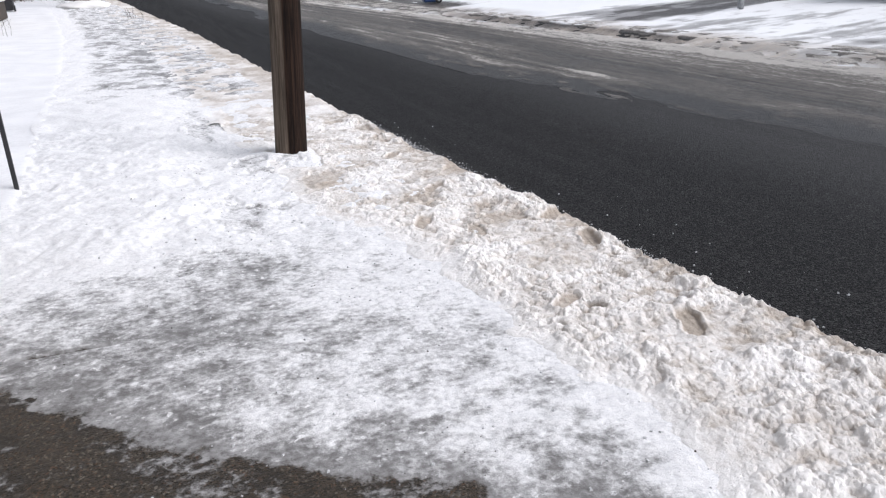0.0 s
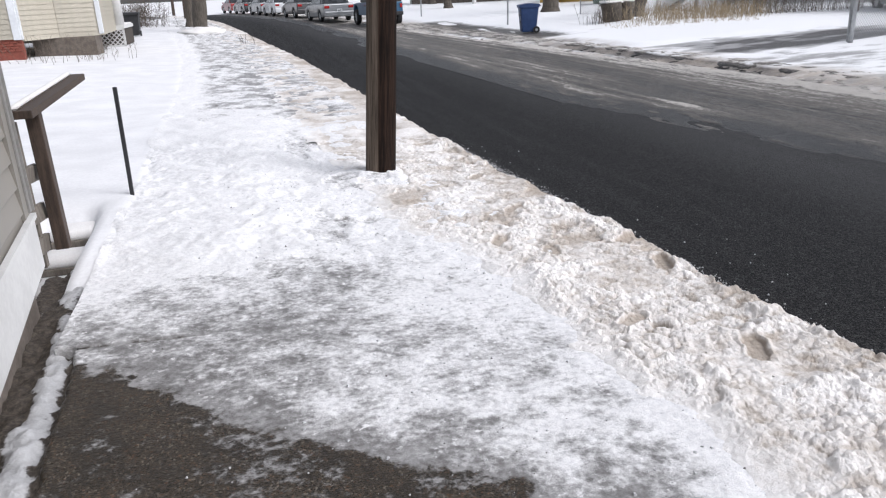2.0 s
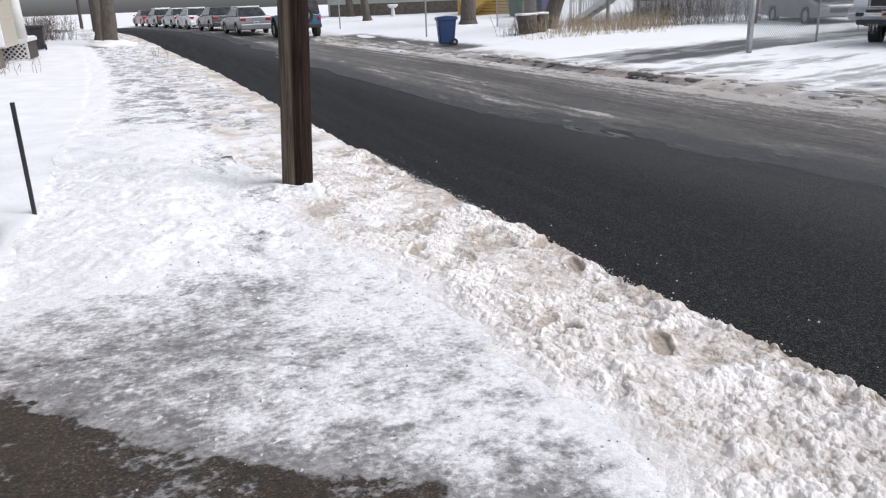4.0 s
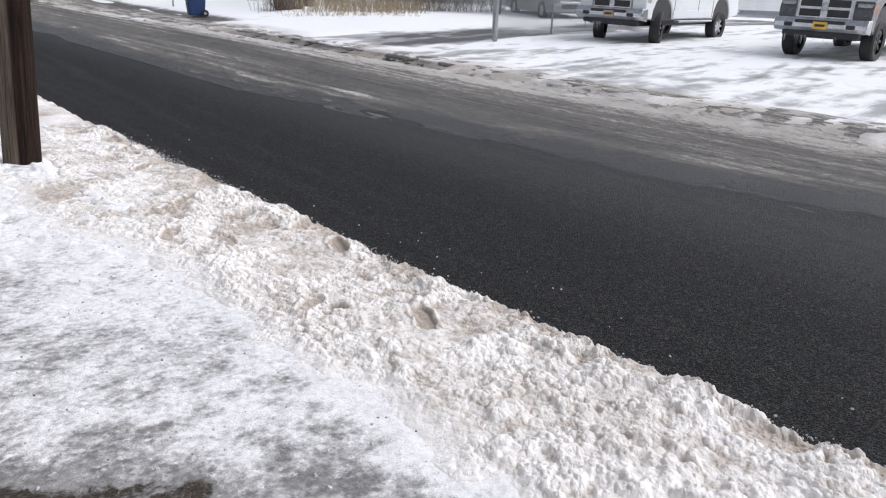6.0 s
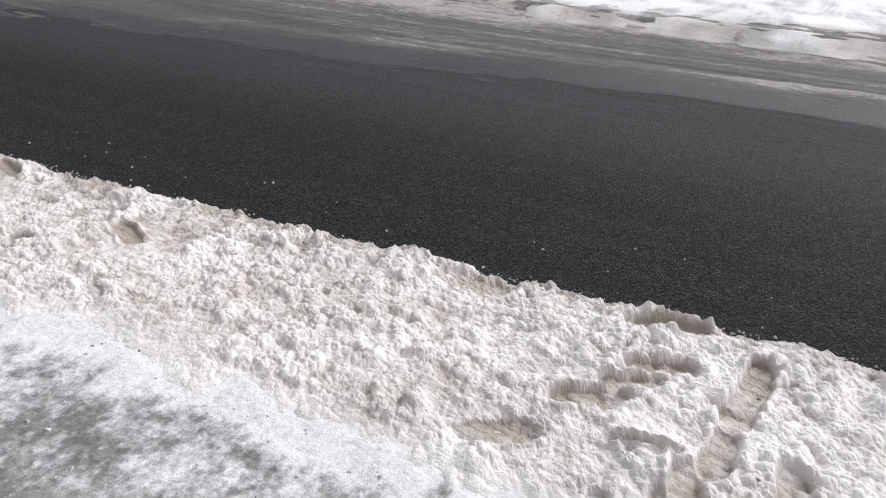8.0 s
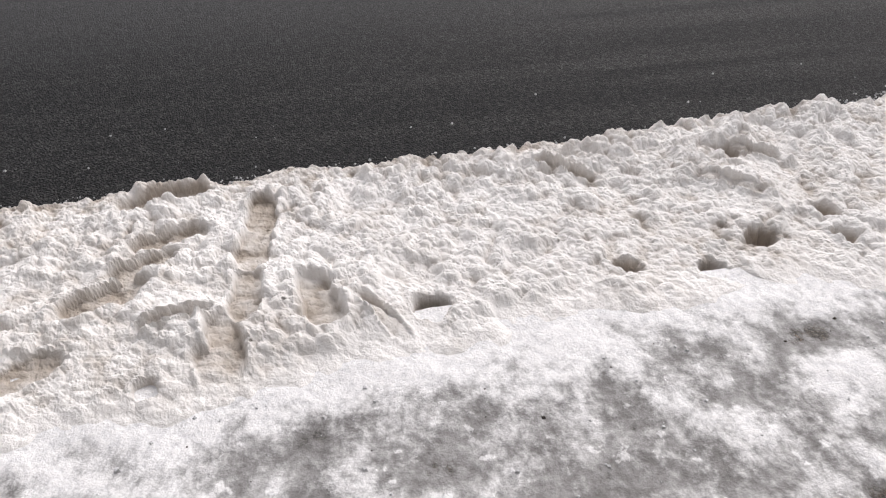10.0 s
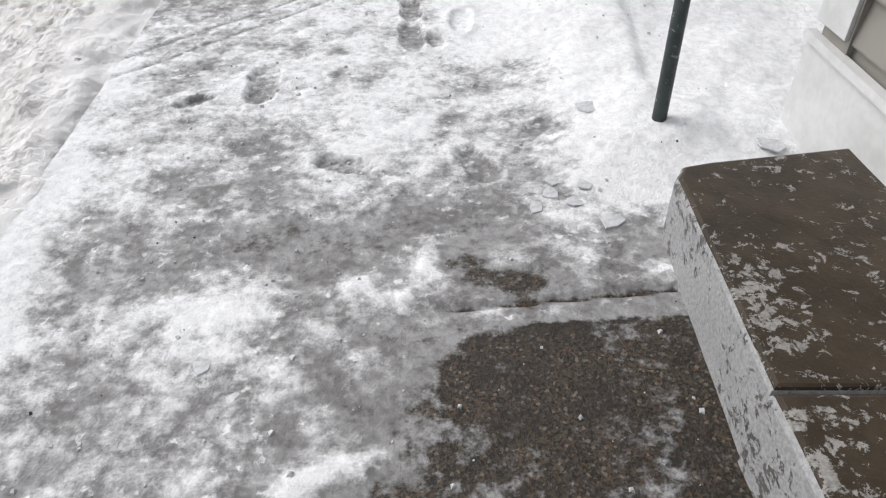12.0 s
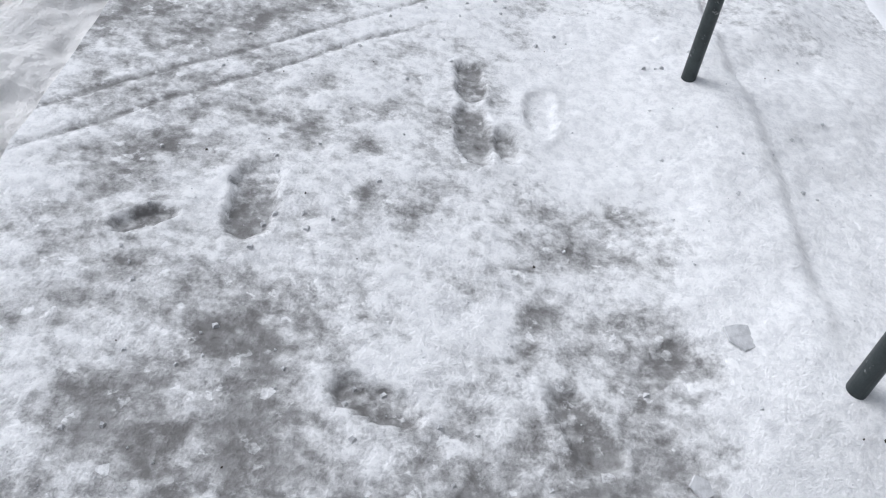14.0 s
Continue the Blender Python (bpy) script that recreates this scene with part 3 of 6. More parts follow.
def slush_sheet(s, y):
    x = s + bend(y)
    lane = 4.55 - 0.14 * np.clip(y, -4, 13) + 0.35 * step01(y, 13, 40) * 3.0
    v = (s - lane)
    band1 = np.exp(-(((v - 0.30) / 0.28) ** 2)) * (1 - step01(y, 16, 26) * 0.7)
    kerb = 6.70 + 0.12 * fbm(y * 0.4, s * 0, 3)
    band2 = np.exp(-(((s - kerb) / 0.50) ** 2))
    ragged = 0.5 + 1.3 * fbm(x * 2.5, y * 0.5, 52, 5)
    streak = fbm(s * 9 + 0.35 * fbm(x, y * 0.4, 58), y * 0.10, 59, 3)
    cov = 0.33 + 0.42 * np.exp(-(((v - 0.15 - 0.25 * ragged) / 0.24) ** 2)) * np.clip(ragged, 0.1, 1.1) + 0.42 * band1 * np.clip(ragged, 0.1, 1.2) + 0.62 * band2 * np.clip(0.35 + ragged, 0.2, 1.2) + 0.55 * streak + 0.35 * fbm(x * 1.4, y * 0.25, 51)
    cov = cov + 0.30 * np.exp(-(((v - 0.10) / 0.20) ** 2)) * np.clip(0.4 + 2.0 * fbm(s * 14, y * 0.16, 54, 3), 0, 1)
    cov = cov * step01(v + 0.6 * fbm(x * 2, y * 0.5, 53), -0.30, 0.9)
    fleck = np.exp(-(((v + 0.35) / 0.40) ** 2)) * step01(y, 4.0, 7.0) * (1 - step01(y, 15, 20))
    cov = cov + fleck * np.clip(4.0 * fbm(x * 7, y * 2.0, 56, 3) - 0.55, 0, 0.9) - 0.40 * (1 - step01(v, -0.35, 0.30))
    gap = step01(s + 0.25 * fbm(x * 1.5, y * 1.5, 63, 3), 7.02, 7.12) * (1 - step01(s + 0.25 * fbm(x * 1.5, y * 1.5, 63, 3), 7.40, 7.52)) * step01(y, 11.5, 12.5) * (1 - step01(y, 20, 23))
    cov = cov + 0.30 * step01(s, 7.2, 7.9) + 0.5 * fbm(x * 3, y * 3, 65, 4) * step01(s, 6.4, 6.9) - 1.5 * gap
    h = -0.012 + 0.018 * step01(v + 0.5 * fbm(x * 3, y * 0.6, 64, 3), -0.75, -0.45) + 0.022 * np.clip(cov, 0, 1) * (0.6 + 1.2 * lumps(x / 0.18, y / 0.3, 55)) + 0.026 * band2 * (lumps(x / 0.11, y / 0.12, 57) + 0.9 * lumps(x / 0.24, y / 0.3, 60) + 1.2 * fbm(x * 6, y * 6, 62, 4)) * np.clip(ragged, 0, 1.2) - 0.05 * gap
    _, _, z, _ = road_height(s, y)
    return x, y, z + h + 0.04 * step01(s, 6.7, 8.0), {"cover": np.clip(cov, -0.5, 1.2)}


tagged(grid_mesh("road_slush", np.arange(2.3, 8.2, 0.035), spread(-30, 75, 0.045, 0.012, 8.0), slush_sheet, material=M_SLUSH),
       "grey-brown slush and packed snow along the far lane", "slush", kind="stuff")


# ---------- building blocks for things ----------
def box_bm(bm, size, at=(0, 0, 0), turn=None, bevel=0.0):
    """Adds a box; bevel rounds its edges."""
    made = bmesh.ops.create_cube(bm, size=1.0)
    vs = made["verts"]
    m = Matrix.Translation(at) @ (turn.to_4x4() if turn else Matrix()) @ Matrix.Diagonal((*size, 1))
    bmesh.ops.transform(bm, matrix=m, verts=vs)
    if bevel:
        es = list({e for v in vs for e in v.link_edges})
        bmesh.ops.bevel(bm, geom=es, offset=bevel, segments=2, affect="EDGES", profile=0.5)


def tube_bm(bm, a, b, r1, r2=None, sides=12, caps=True):
    a, b = Vector(a), Vector(b)
    r2 = r1 if r2 is None else r2
    m = Matrix.Translation((a + b) / 2) @ (b - a).to_track_quat("Z", "Y").to_matrix().to_4x4()
    bmesh.ops.create_cone(bm, cap_ends=caps, segments=sides, radius1=r1, radius2=r2, depth=(b - a).length, matrix=m)


def boxes(*items):
    bm = bmesh.new()
    for it in items:
        box_bm(bm, *it)
    return bm


def tubes(*items, **kw):
    bm = bmesh.new()
    for it in items:
        tube_bm(bm, *it, **kw)
    return bm


def part(name, bm, material, parent=None, label="", smooth=False):
    """Links a bmesh as one mesh object under a thing or a part."""
    me = bpy.data.meshes.new(name)
    bm.to_mesh(me)
    bm.free()
    me.materials.append(material)
    if smooth:
        me.polygons.foreach_set("use_smooth", [True] * len(me.polygons))
    ob = new(name, me)
    if parent is not None:
        ob.parent = parent
    if label:
        ob["label"] = label
    return ob


def share(name, ob, m, parent):
    """Another piece on the same mesh."""
    o = new(name, ob.data)
    o.parent, o.matrix_basis = parent, m
    return o


def thing(name, m, label, category, group="", kind=""):
    ob = new(name)
    ob.empty_display_size = 0.1
    ob.matrix_basis = m
    return tagged(ob, label, category, group, kind)


def prism_bm(bm, profile, x0, x1, axis="x"):
    """A closed profile of (u, w) pairs drawn out along one axis; w is up."""
    def at(u, w, k):
        return (k, u, w) if axis == "x" else (u, k, w)
    a = [bm.verts.new(at(u, w, x0)) for u, w in profile]
    b = [bm.verts.new(at(u, w, x1)) for u, w in profile]
    n = len(profile)
    faces = [bm.faces.new(a), bm.faces.new(b[::-1])]
    for i in range(n):
        faces.append(bm.faces.new((a[i], b[i], b[(i + 1) % n], a[(i + 1) % n])))
    bmesh.ops.recalc_face_normals(bm, faces=bm.faces)
    return faces


def prism(profile, x0, x1, axis="x", bevel=0.0):
    bm = bmesh.new()
    prism_bm(bm, profile, x0, x1, axis)
    if bevel:
        bmesh.ops.bevel(bm, geom=bm.edges[:], offset=bevel, segments=2, affect="EDGES", profile=0.5)
    return bm


# ---------- materials of things ----------
M_SIDING = simple("grey_beige_siding", (0.225, 0.210, 0.185), (0.265, 0.248, 0.220), 1.5, 0.45, bump=0.06)
M_WHITE = simple("white_painted_board", (0.56, 0.56, 0.55), (0.68, 0.68, 0.67), 3.0, 0.5, bump=0.1)
M_TRIM = simple("grey_trim", (0.20, 0.195, 0.185), (0.27, 0.262, 0.25), 4.0, 0.5)
M_CREAM = simple("cream_siding", (0.40, 0.37, 0.30), (0.47, 0.435, 0.36), 1.2, 0.5, bump=0.06)
M_PALE = simple("pale_siding", (0.62, 0.64, 0.66), (0.74, 0.76, 0.78), 1.2, 0.5, bump=0.06)
M_YELLOW = simple("yellow_stained_timber", (0.42, 0.28, 0.07), (0.55, 0.38, 0.12), 4.0, 0.65, stretch=(1, 1, 5))
M_DARKWOOD = simple("wet_brown_timber", (0.030, 0.020, 0.015), (0.085, 0.058, 0.042), 5.0, 0.65, bump=0.4, stretch=(7, 7, 0.6))
M_OLDWOOD = simple("grey_weathered_timber", (0.10, 0.085, 0.07), (0.22, 0.195, 0.165), 5.0, 0.75, bump=0.4, stretch=(6, 6, 0.7))
M_BARK = simple("grey_brown_bark", (0.045, 0.038, 0.031), (0.13, 0.112, 0.092), 7.0, 0.9, bump=0.9, stretch=(3, 3, 0.5))
M_BRANCH = simple("bare_twig", (0.075, 0.058, 0.045), (0.16, 0.125, 0.095), 12.0, 0.85)
M_STRAW = simple("dry_grass_stalk", (0.30, 0.235, 0.15), (0.46, 0.37, 0.25), 12.0, 0.85)
M_GALV = simple("galvanised_steel", (0.30, 0.31, 0.32), (0.46, 0.47, 0.48), 12.0, 0.42, 0.85)
M_PIPE = simple("weathered_grey_green_pipe", (0.075, 0.088, 0.088), (0.16, 0.18, 0.18), 22.0, 0.5, 0.55, bump=0.3, stretch=(1, 1, 0.35))
M_RUST = simple("rusty_brown_steel", (0.10, 0.055, 0.035), (0.20, 0.12, 0.08), 9.0, 0.75, 0.4)
M_BLACK = simple("black_rubber", (0.012, 0.012, 0.013), (0.028, 0.028, 0.029), 14.0, 0.75, bump=0.3)
M_DARKPL = simple("dark_plastic", (0.012, 0.012, 0.014), (0.03, 0.03, 0.033), 10.0, 0.55)
M_CHROME = simple("chrome", (0.36, 0.37, 0.39), (0.58, 0.59, 0.61), 3.0, 0.16, 1.0, bump=0.03)
M_ALLOY = simple("alloy_rim", (0.40, 0.41, 0.42), (0.55, 0.56, 0.57), 6.0, 0.35, 0.8, bump=0.05)
M_BLUEBIN = simple("blue_bin_plastic", (0.012, 0.035, 0.115), (0.022, 0.055, 0.16), 5.0, 0.45, bump=0.08)
M_NAVY = simple("navy_bin_plastic", (0.012, 0.016, 0.07), (0.02, 0.026, 0.10), 5.0, 0.5)
M_GREENBIN = simple("green_bin_plastic", (0.02, 0.07, 0.035), (0.035, 0.11, 0.055), 5.0, 0.5)
M_BRICK = simple("red_brick_base", (0.17, 0.045, 0.03), (0.27, 0.08, 0.055), 9.0, 0.85, bump=0.5)
M_STONEBASE = simple("brown_foundation_stone", (0.09, 0.075, 0.062), (0.19, 0.16, 0.135), 6.0, 0.85, bump=0.5)
M_EARTH = simple("dark_wet_earth", (0.022, 0.017, 0.013), (0.075, 0.058, 0.045), 16.0, 0.8, bump=0.9)
M_PLOUGH = simple("yellow_plough_paint", (0.62, 0.36, 0.015), (0.74, 0.46, 0.03), 3.0, 0.4, bump=0.08)
M_PLATE = simple("orange_number_plate", (0.62, 0.36, 0.03), (0.70, 0.43, 0.05), 6.0, 0.45)
M_OLDPLATE = simple("faded_number_plate", (0.34, 0.24, 0.16), (0.44, 0.32, 0.22), 6.0, 0.5)
M_INK = simple("dark_print", (0.02, 0.02, 0.03), (0.03, 0.03, 0.04), 6.0, 0.6)
M_RED = simple("red_tail_lens", (0.30, 0.012, 0.012), (0.42, 0.02, 0.02), 6.0, 0.2)
M_AMBER = simple("amber_lens", (0.55, 0.16, 0.02), (0.65, 0.22, 0.03), 6.0, 0.2)
M_LENS = simple("clear_lamp_lens", (0.20, 0.205, 0.21), (0.42, 0.43, 0.44), 9.0, 0.12, 0.5, bump=0.05)
M_METER = simple("grey_meter_paint", (0.26, 0.27, 0.28), (0.34, 0.35, 0.36), 6.0, 0.5)
M_SHADE = simple("dark_room_behind_glass", (0.05, 0.052, 0.055), (0.11, 0.115, 0.12), 2.0, 0.6)


def glass_material(name, tint=(0.03, 0.034, 0.038)):
    k = Mat(name, 0.08, 0.0, 0.45)
    k.color(k.mix(k.ramp(k.noise(3, 3), 0.4, 0.65), tint, tuple(c * 2.2 for c in tint)))
    return k.m


M_GLASS = glass_material("dark_window_glass")
M_CARGLASS = glass_material("car_glass", (0.018, 0.02, 0.022))


def paint(name, a, rough=0.28, metal=0.0):
    k = Mat(name, rough, metal, 0.6)
    dirt = k.ramp(k.noise(2.5, 5, 0.7), 0.45, 0.75)
    k.color(k.mix(k.math("MULTIPLY", dirt, 0.35), a, tuple(0.6 * c + 0.10 for c in a)))
    k.put(k.b, "Coat Weight", 0.5)
    k.rough(k.ramp(dirt, 0, 1, rough, rough + 0.25))
    return k.m


M_CARWHITE = paint("white_car_paint", (0.68, 0.70, 0.72))
M_CARDARK = paint("dark_grey_car_paint", (0.045, 0.047, 0.052), 0.25, 0.4)
M_CARSILVER = paint("silver_car_paint", (0.29, 0.30, 0.31), 0.3, 0.5)
M_CARGREY = paint("grey_car_paint", (0.075, 0.075, 0.08), 0.3, 0.4)
M_JEEP = paint("blue_car_paint", (0.02, 0.10, 0.20), 0.3, 0.2)
M_CARRED = paint("dark_red_car_paint", (0.20, 0.02, 0.02))


def stoop_material(name, worn, chips, edge=0.0, dull=(0.20, 0.19, 0.175), pale=(0.34, 0.325, 0.305)):
    """Old paint that has come off in flakes over damp concrete, most along the front edge."""
    k = Mat(name, 0.55, 0.0, 0.22)
    n = k.noise(24, 6, 0.75, dist=0.5)
    f, big = k.noise(95, 3, 0.7), k.noise(3.5, 4, 0.6)
    x = k.node("ShaderNodeSeparateXYZ", Vector=k.co).outputs[0]
    rim = k.ramp(x, -0.30, 0.0, 0.0, edge)
    v = k.math("ADD", k.math("ADD", k.math("MULTIPLY", n, 0.75), k.math("MULTIPLY", big, 0.35)), k.math("ADD", k.math("MULTIPLY", f, 0.10), rim))
    flake = k.ramp(v, chips, chips + 0.02)
    base = k.mix(k.ramp(k.noise(9, 6, 0.7), 0.35, 0.7), worn, tuple(c * 1.7 for c in worn))
    k.color(k.mix(flake, base, k.mix(k.ramp(f, 0.3, 0.7), dull, pale)))
    k.rough(k.ramp(flake, 0, 1, 0.42, 0.6))
    k.bump(k.math("ADD", flake, k.math("MULTIPLY", f, 0.6)), 0.6, 0.005)
    return k.m


M_STOOPTOP = stoop_material("brown_flaking_floor_paint", (0.036, 0.027, 0.018), 0.675, 0.035)
M_STOOPSIDE = stoop_material("pale_grey_flaking_paint", (0.085, 0.08, 0.075), 0.53, 0.0, (0.26, 0.26, 0.258), (0.38, 0.38, 0.38))


def lot_sheet_material():
    k = Mat("packed_lot_snow", 0.6, 0.0, 0.3)
    s = k.noise(1.2, 6, 0.7, stretch=(0.35, 1.6, 1.0), dist=0.6)
    f = k.noise(18, 4, 0.7)
    w = k.math("ADD", k.attr("cover"), k.math("ADD", k.math("MULTIPLY", k.math("SUBTRACT", s, 0.5), 1.3), k.math("MULTIPLY", k.math("SUBTRACT", f, 0.5), 0.3)))
    col = k.mix(k.ramp(w, -0.1, 0.22), (0.055, 0.05, 0.046), (0.33, 0.33, 0.33))
    col = k.mix(k.ramp(w, 0.25, 0.75), col, (0.84, 0.85, 0.86))
    soil = k.math("MULTIPLY", k.attr("soil"), k.ramp(k.math("ADD", k.math("MULTIPLY", s, 0.6), k.math("MULTIPLY", f, 0.4)), 0.35, 0.62, 0.25, 1.0))
    col = k.mix(soil, col, (0.40, 0.345, 0.29))
    k.color(col)
    k.rough(k.ramp(w, 0.0, 0.6, 0.35, 0.7))
    k.bump(k.math("ADD", s, k.math("MULTIPLY", f, 0.8)), 0.6, 0.03)
    return k.m


M_LOT = lot_sheet_material()


# ---------- far side of the street: lot, driveway and verge ----------
def lot_sheet(s, y):
    x = s + bend(y)
    v = 0.62 + 0.16 * step01(s, 9.5, 13) + 0.35 * fbm(x * 0.35, y * 1.2, 61) + 0.45 * fbm(x * 2.2, y * 3.5, 67, 4)
    drive = step01(y, 14.9, 15.5) * (1 - step01(y, 17.6, 18.6)) * step01(s, 8.0, 9.3)
    v = v - drive * (0.62 + 0.9 * fbm(x * 0.4, y * 1.5, 63))
    apron = step01(y, 23.6, 25.0) * (1 - step01(y, 37.5, 38.5)) * (1 - step01(s, 8.9 + 0.6 * fbm(y * 0.6, s, 64), 9.6)) * step01(s, 7.0, 7.3)
    v = v * (1 - apron) - 0.1 * apron
    white = step01(y, 18.4, 19.2) * (1 - apron) * step01(s, 7.9, 8.6)
    v = v + 0.45 * white
    for k in range(7):
        line = 11.6 - 1.1 * k + 0.24 * (s - 12) + 0.8 * np.sin(s * 0.16 + k)
        v = v - 0.30 * np.clip(0.5 + 1.6 * fbm(x * 0.8, y * 0.8, 68), 0, 1) * np.exp(-(((y - line) / 0.09) ** 2)) * step01(s, 8.5, 10.0) * (1 - step01(y, 14.2, 14.8))
    v = v - 0.15 * (1 - step01(s, 7.3, 8.2)) * (1 - step01(y, 18, 22))
    gap = step01(s, 7.02, 7.12) * (1 - step01(s, 7.40, 7.52)) * step01(y, 11.5, 12.5) * (1 - step01(y, 20.0, 23.0))
    v = v - 1.4 * gap
    h = 0.012 + 0.02 * np.clip(v, 0, 1) + 0.02 * fbm(x * 1.5, y * 2.5, 66) * np.clip(v, 0, 1) - 0.02 * (1 - step01(s, 6.75, 7.1)) + 0.06 * white - 0.03 * gap
    near = 1 - step01(s + 0.5 * fbm(x * 0.8, y * 0.8, 69), 7.5, 8.7)
    h = h + near * (0.022 * fbm(x * 5, y * 5, 70, 4) + 0.010 * fbm(x * 14, y * 14, 78, 3))
    soil = near * np.clip(0.62 + 1.1 * fbm(x * 1.5, y * 1.0, 79, 4), 0, 1)
    return x, y, land(x, y) - 0.03 + h, {"cover": np.clip(v, -0.2, 1.3), "soil": soil}


tagged(grid_mesh("lot", np.concatenate([np.arange(6.75, 16, 0.07), np.arange(16, 30, 0.3)]), spread(-22, 62, 0.06, 0.014, 12.0), lot_sheet, material=M_LOT),
       "snowy lot, driveway and verge with grey tyre tracks", "lot", kind="structure")


# ---------- the grey house beside the pavement ----------
house = thing("house", pose(-4.06, 4.29, 0.0, 0, 0, 5.14), "old house clad in grey-beige siding with a white skirt board", "house")
wall = part("wall", boxes(((0.14, 7.80, 2.69), (-0.10, -3.93, 1.73)), ((0.14, 5.2, 2.55), (-2.6, -0.09, 1.80), Euler((0, 0, radians(90))).to_matrix()),
                          ((0.14, 5.2, 2.55), (-2.6, -7.77, 1.80), Euler((0, 0, radians(90))).to_matrix()), ((0.14, 7.5, 2.55), (-5.1, -3.93, 1.80))), M_SIDING, house)
# The slab is widened past the wall as an added, unseen eave for shade.
tagged(part("ceiling", boxes(((6.2, 8.8, 0.12), (-2.6, -3.93, 3.14))), M_TRIM), "plain ceiling closing the old house, with an added unseen eave shading the wall", "ceiling", kind="structure").matrix_basis = house.matrix_basis.copy()
EXPO = 0.141
board_bm = prism([(0.0, 0.0), (0.022, 0.0), (0.024, 0.006), (0.003, EXPO + 0.012), (0.0, EXPO + 0.012)], -7.72, -0.05, axis="y")
board = part("siding_board", board_bm, M_SIDING, wall)
board.matrix_basis = pose(-0.03, 0, 0.46)
for i in range(1, 18):
    share("siding_board", board, pose(-0.03, 0, 0.46 + EXPO * i), wall)
# short boards on the end wall that the stair rail stands against
end = part("siding_board", prism([(0.0, 0.0), (0.022, 0.0), (0.024, 0.006), (0.003, EXPO + 0.012), (0.0, EXPO + 0.012)], 0.0, 5.0, axis="x"), M_SIDING, wall)
end.matrix_basis = pose(-5.05, -0.03, 0.60)
for i in range(1, 17):
    share("siding_board", end, pose(-5.05, -0.03, 0.60 + EXPO * i), wall)
part("corner_trim", boxes(((0.05, 0.012, 2.5), (0.0, -0.008, 1.83), None, 0.002), ((0.012, 0.06, 2.5), (0.006, -0.03, 1.83), None, 0.002)), M_TRIM, house, "dull grey corner trim")
part("corner_trim", boxes(((0.014, 0.16, 2.5), (0.006, -7.79, 1.86), None, 0.002), ((0.10, 0.014, 2.5), (-0.05, -7.875, 1.86), None, 0.002)), M_WHITE, house, "white corner board")
part("skirt_board", prism([(-7.88, 0.56), (-7.88, 0.17), (-2.835, 0.09), (-2.835, 0.475)], -0.006, 0.014), M_WHITE, house, "white painted skirt board")
part("skirt_board", prism([(-2.83, 0.475), (-2.83, 0.09), (-1.3, 0.17), (-0.02, 0.25), (-0.02, 0.555)], -0.006, 0.014), M_WHITE, house, "white painted skirt board cut to the slope")
part("drip_rail", prism([(-2.83, 0.462), (-2.83, 0.490), (-0.02, 0.570), (-0.02, 0.542)], -0.004, 0.030), M_WHITE, house, "white drip rail")
part("drip_rail", prism([(-7.88, 0.547), (-7.88, 0.575), (-2.835, 0.490), (-2.835, 0.462)], -0.004, 0.030), M_WHITE, house, "white drip rail")
part("foundation", boxes(((0.12, 7.7, 0.9), (-0.12, -3.93, 0.05)), ((5.0, 0.12, 0.9), (-2.6, -0.14, 0.05)), ((5.0, 0.12, 0.9), (-2.6, -7.70, 0.05))), M_STONEBASE, house)
window = tagged(part("window_frame", boxes(((0.05, 0.075, 1.25), (0.012, -0.79, 2.13), None, 0.004), ((0.05, 0.075, 1.25), (0.012, -1.70, 2.13), None, 0.004),
                                  ((0.05, 0.98, 0.075), (0.012, -1.245, 2.73), None, 0.004), ((0.075, 1.06, 0.045), (0.022, -1.245, 1.535), None, 0.006),
                                  ((0.032, 0.98, 0.06), (0.006, -1.245, 1.485), None, 0.004)), M_WHITE, house, "white painted window frame"))
part("sash", boxes(((0.03, 0.85, 0.06), (0.004, -1.245, 1.60), None, 0.004), ((0.03, 0.05, 1.1), (0.004, -0.845, 2.13), None, 0.004), ((0.03, 0.05, 1.1), (0.004, -1.645, 2.13), None, 0.004),
                   ((0.034, 0.85, 0.05), (0.006, -1.245, 2.14), None, 0.004)), M_WHITE, window)
part("pane", boxes(((0.006, 0.78, 0.50), (-0.002, -1.245, 1.87))), M_GLASS, window, "dark pane reflecting the snowy street")
part("pane", boxes(((0.006, 0.78, 0.52), (-0.002, -1.245, 2.43))), M_GLASS, window, "dark upper pane")


def strip_sheet(u, y):
    """The rough strip between house and pavement: earth, broken edge, crusts of ice."""
    wallx = -4.06 - 0.09 * (y - 4.29)
    x = wallx - 0.12 + u
    edge = wallx + 0.20 + 0.03 * fbm(y * 6, u * 0, 71)
    ice = np.exp(-((((x - wallx - 0.115 - 0.04 * fbm(y * 3, u * 0, 77)) / (0.055 + 0.05 * fbm(y * 2.2, u * 0, 72))) ** 2) ** 1.5)) * step01(fbm(y * 1.5, u * 0 + 3, 73, 3), -0.55, -0.15)
    ice = np.where(y < -2.9, 1.0, ice)
    h = -0.07 + 0.035 * fbm(x * 16, y * 16, 74) + 0.035 * ice * (1 + 0.4 * fbm(x * 9, y * 9, 75)) + 0.035 * step01(x, edge - 0.03, edge)
    return x, y, land(x, y) + h, {"cover": np.clip(ice * 0.95 + 0.6 * fbm(x * 20, y * 20, 76), 0, 1.2)}


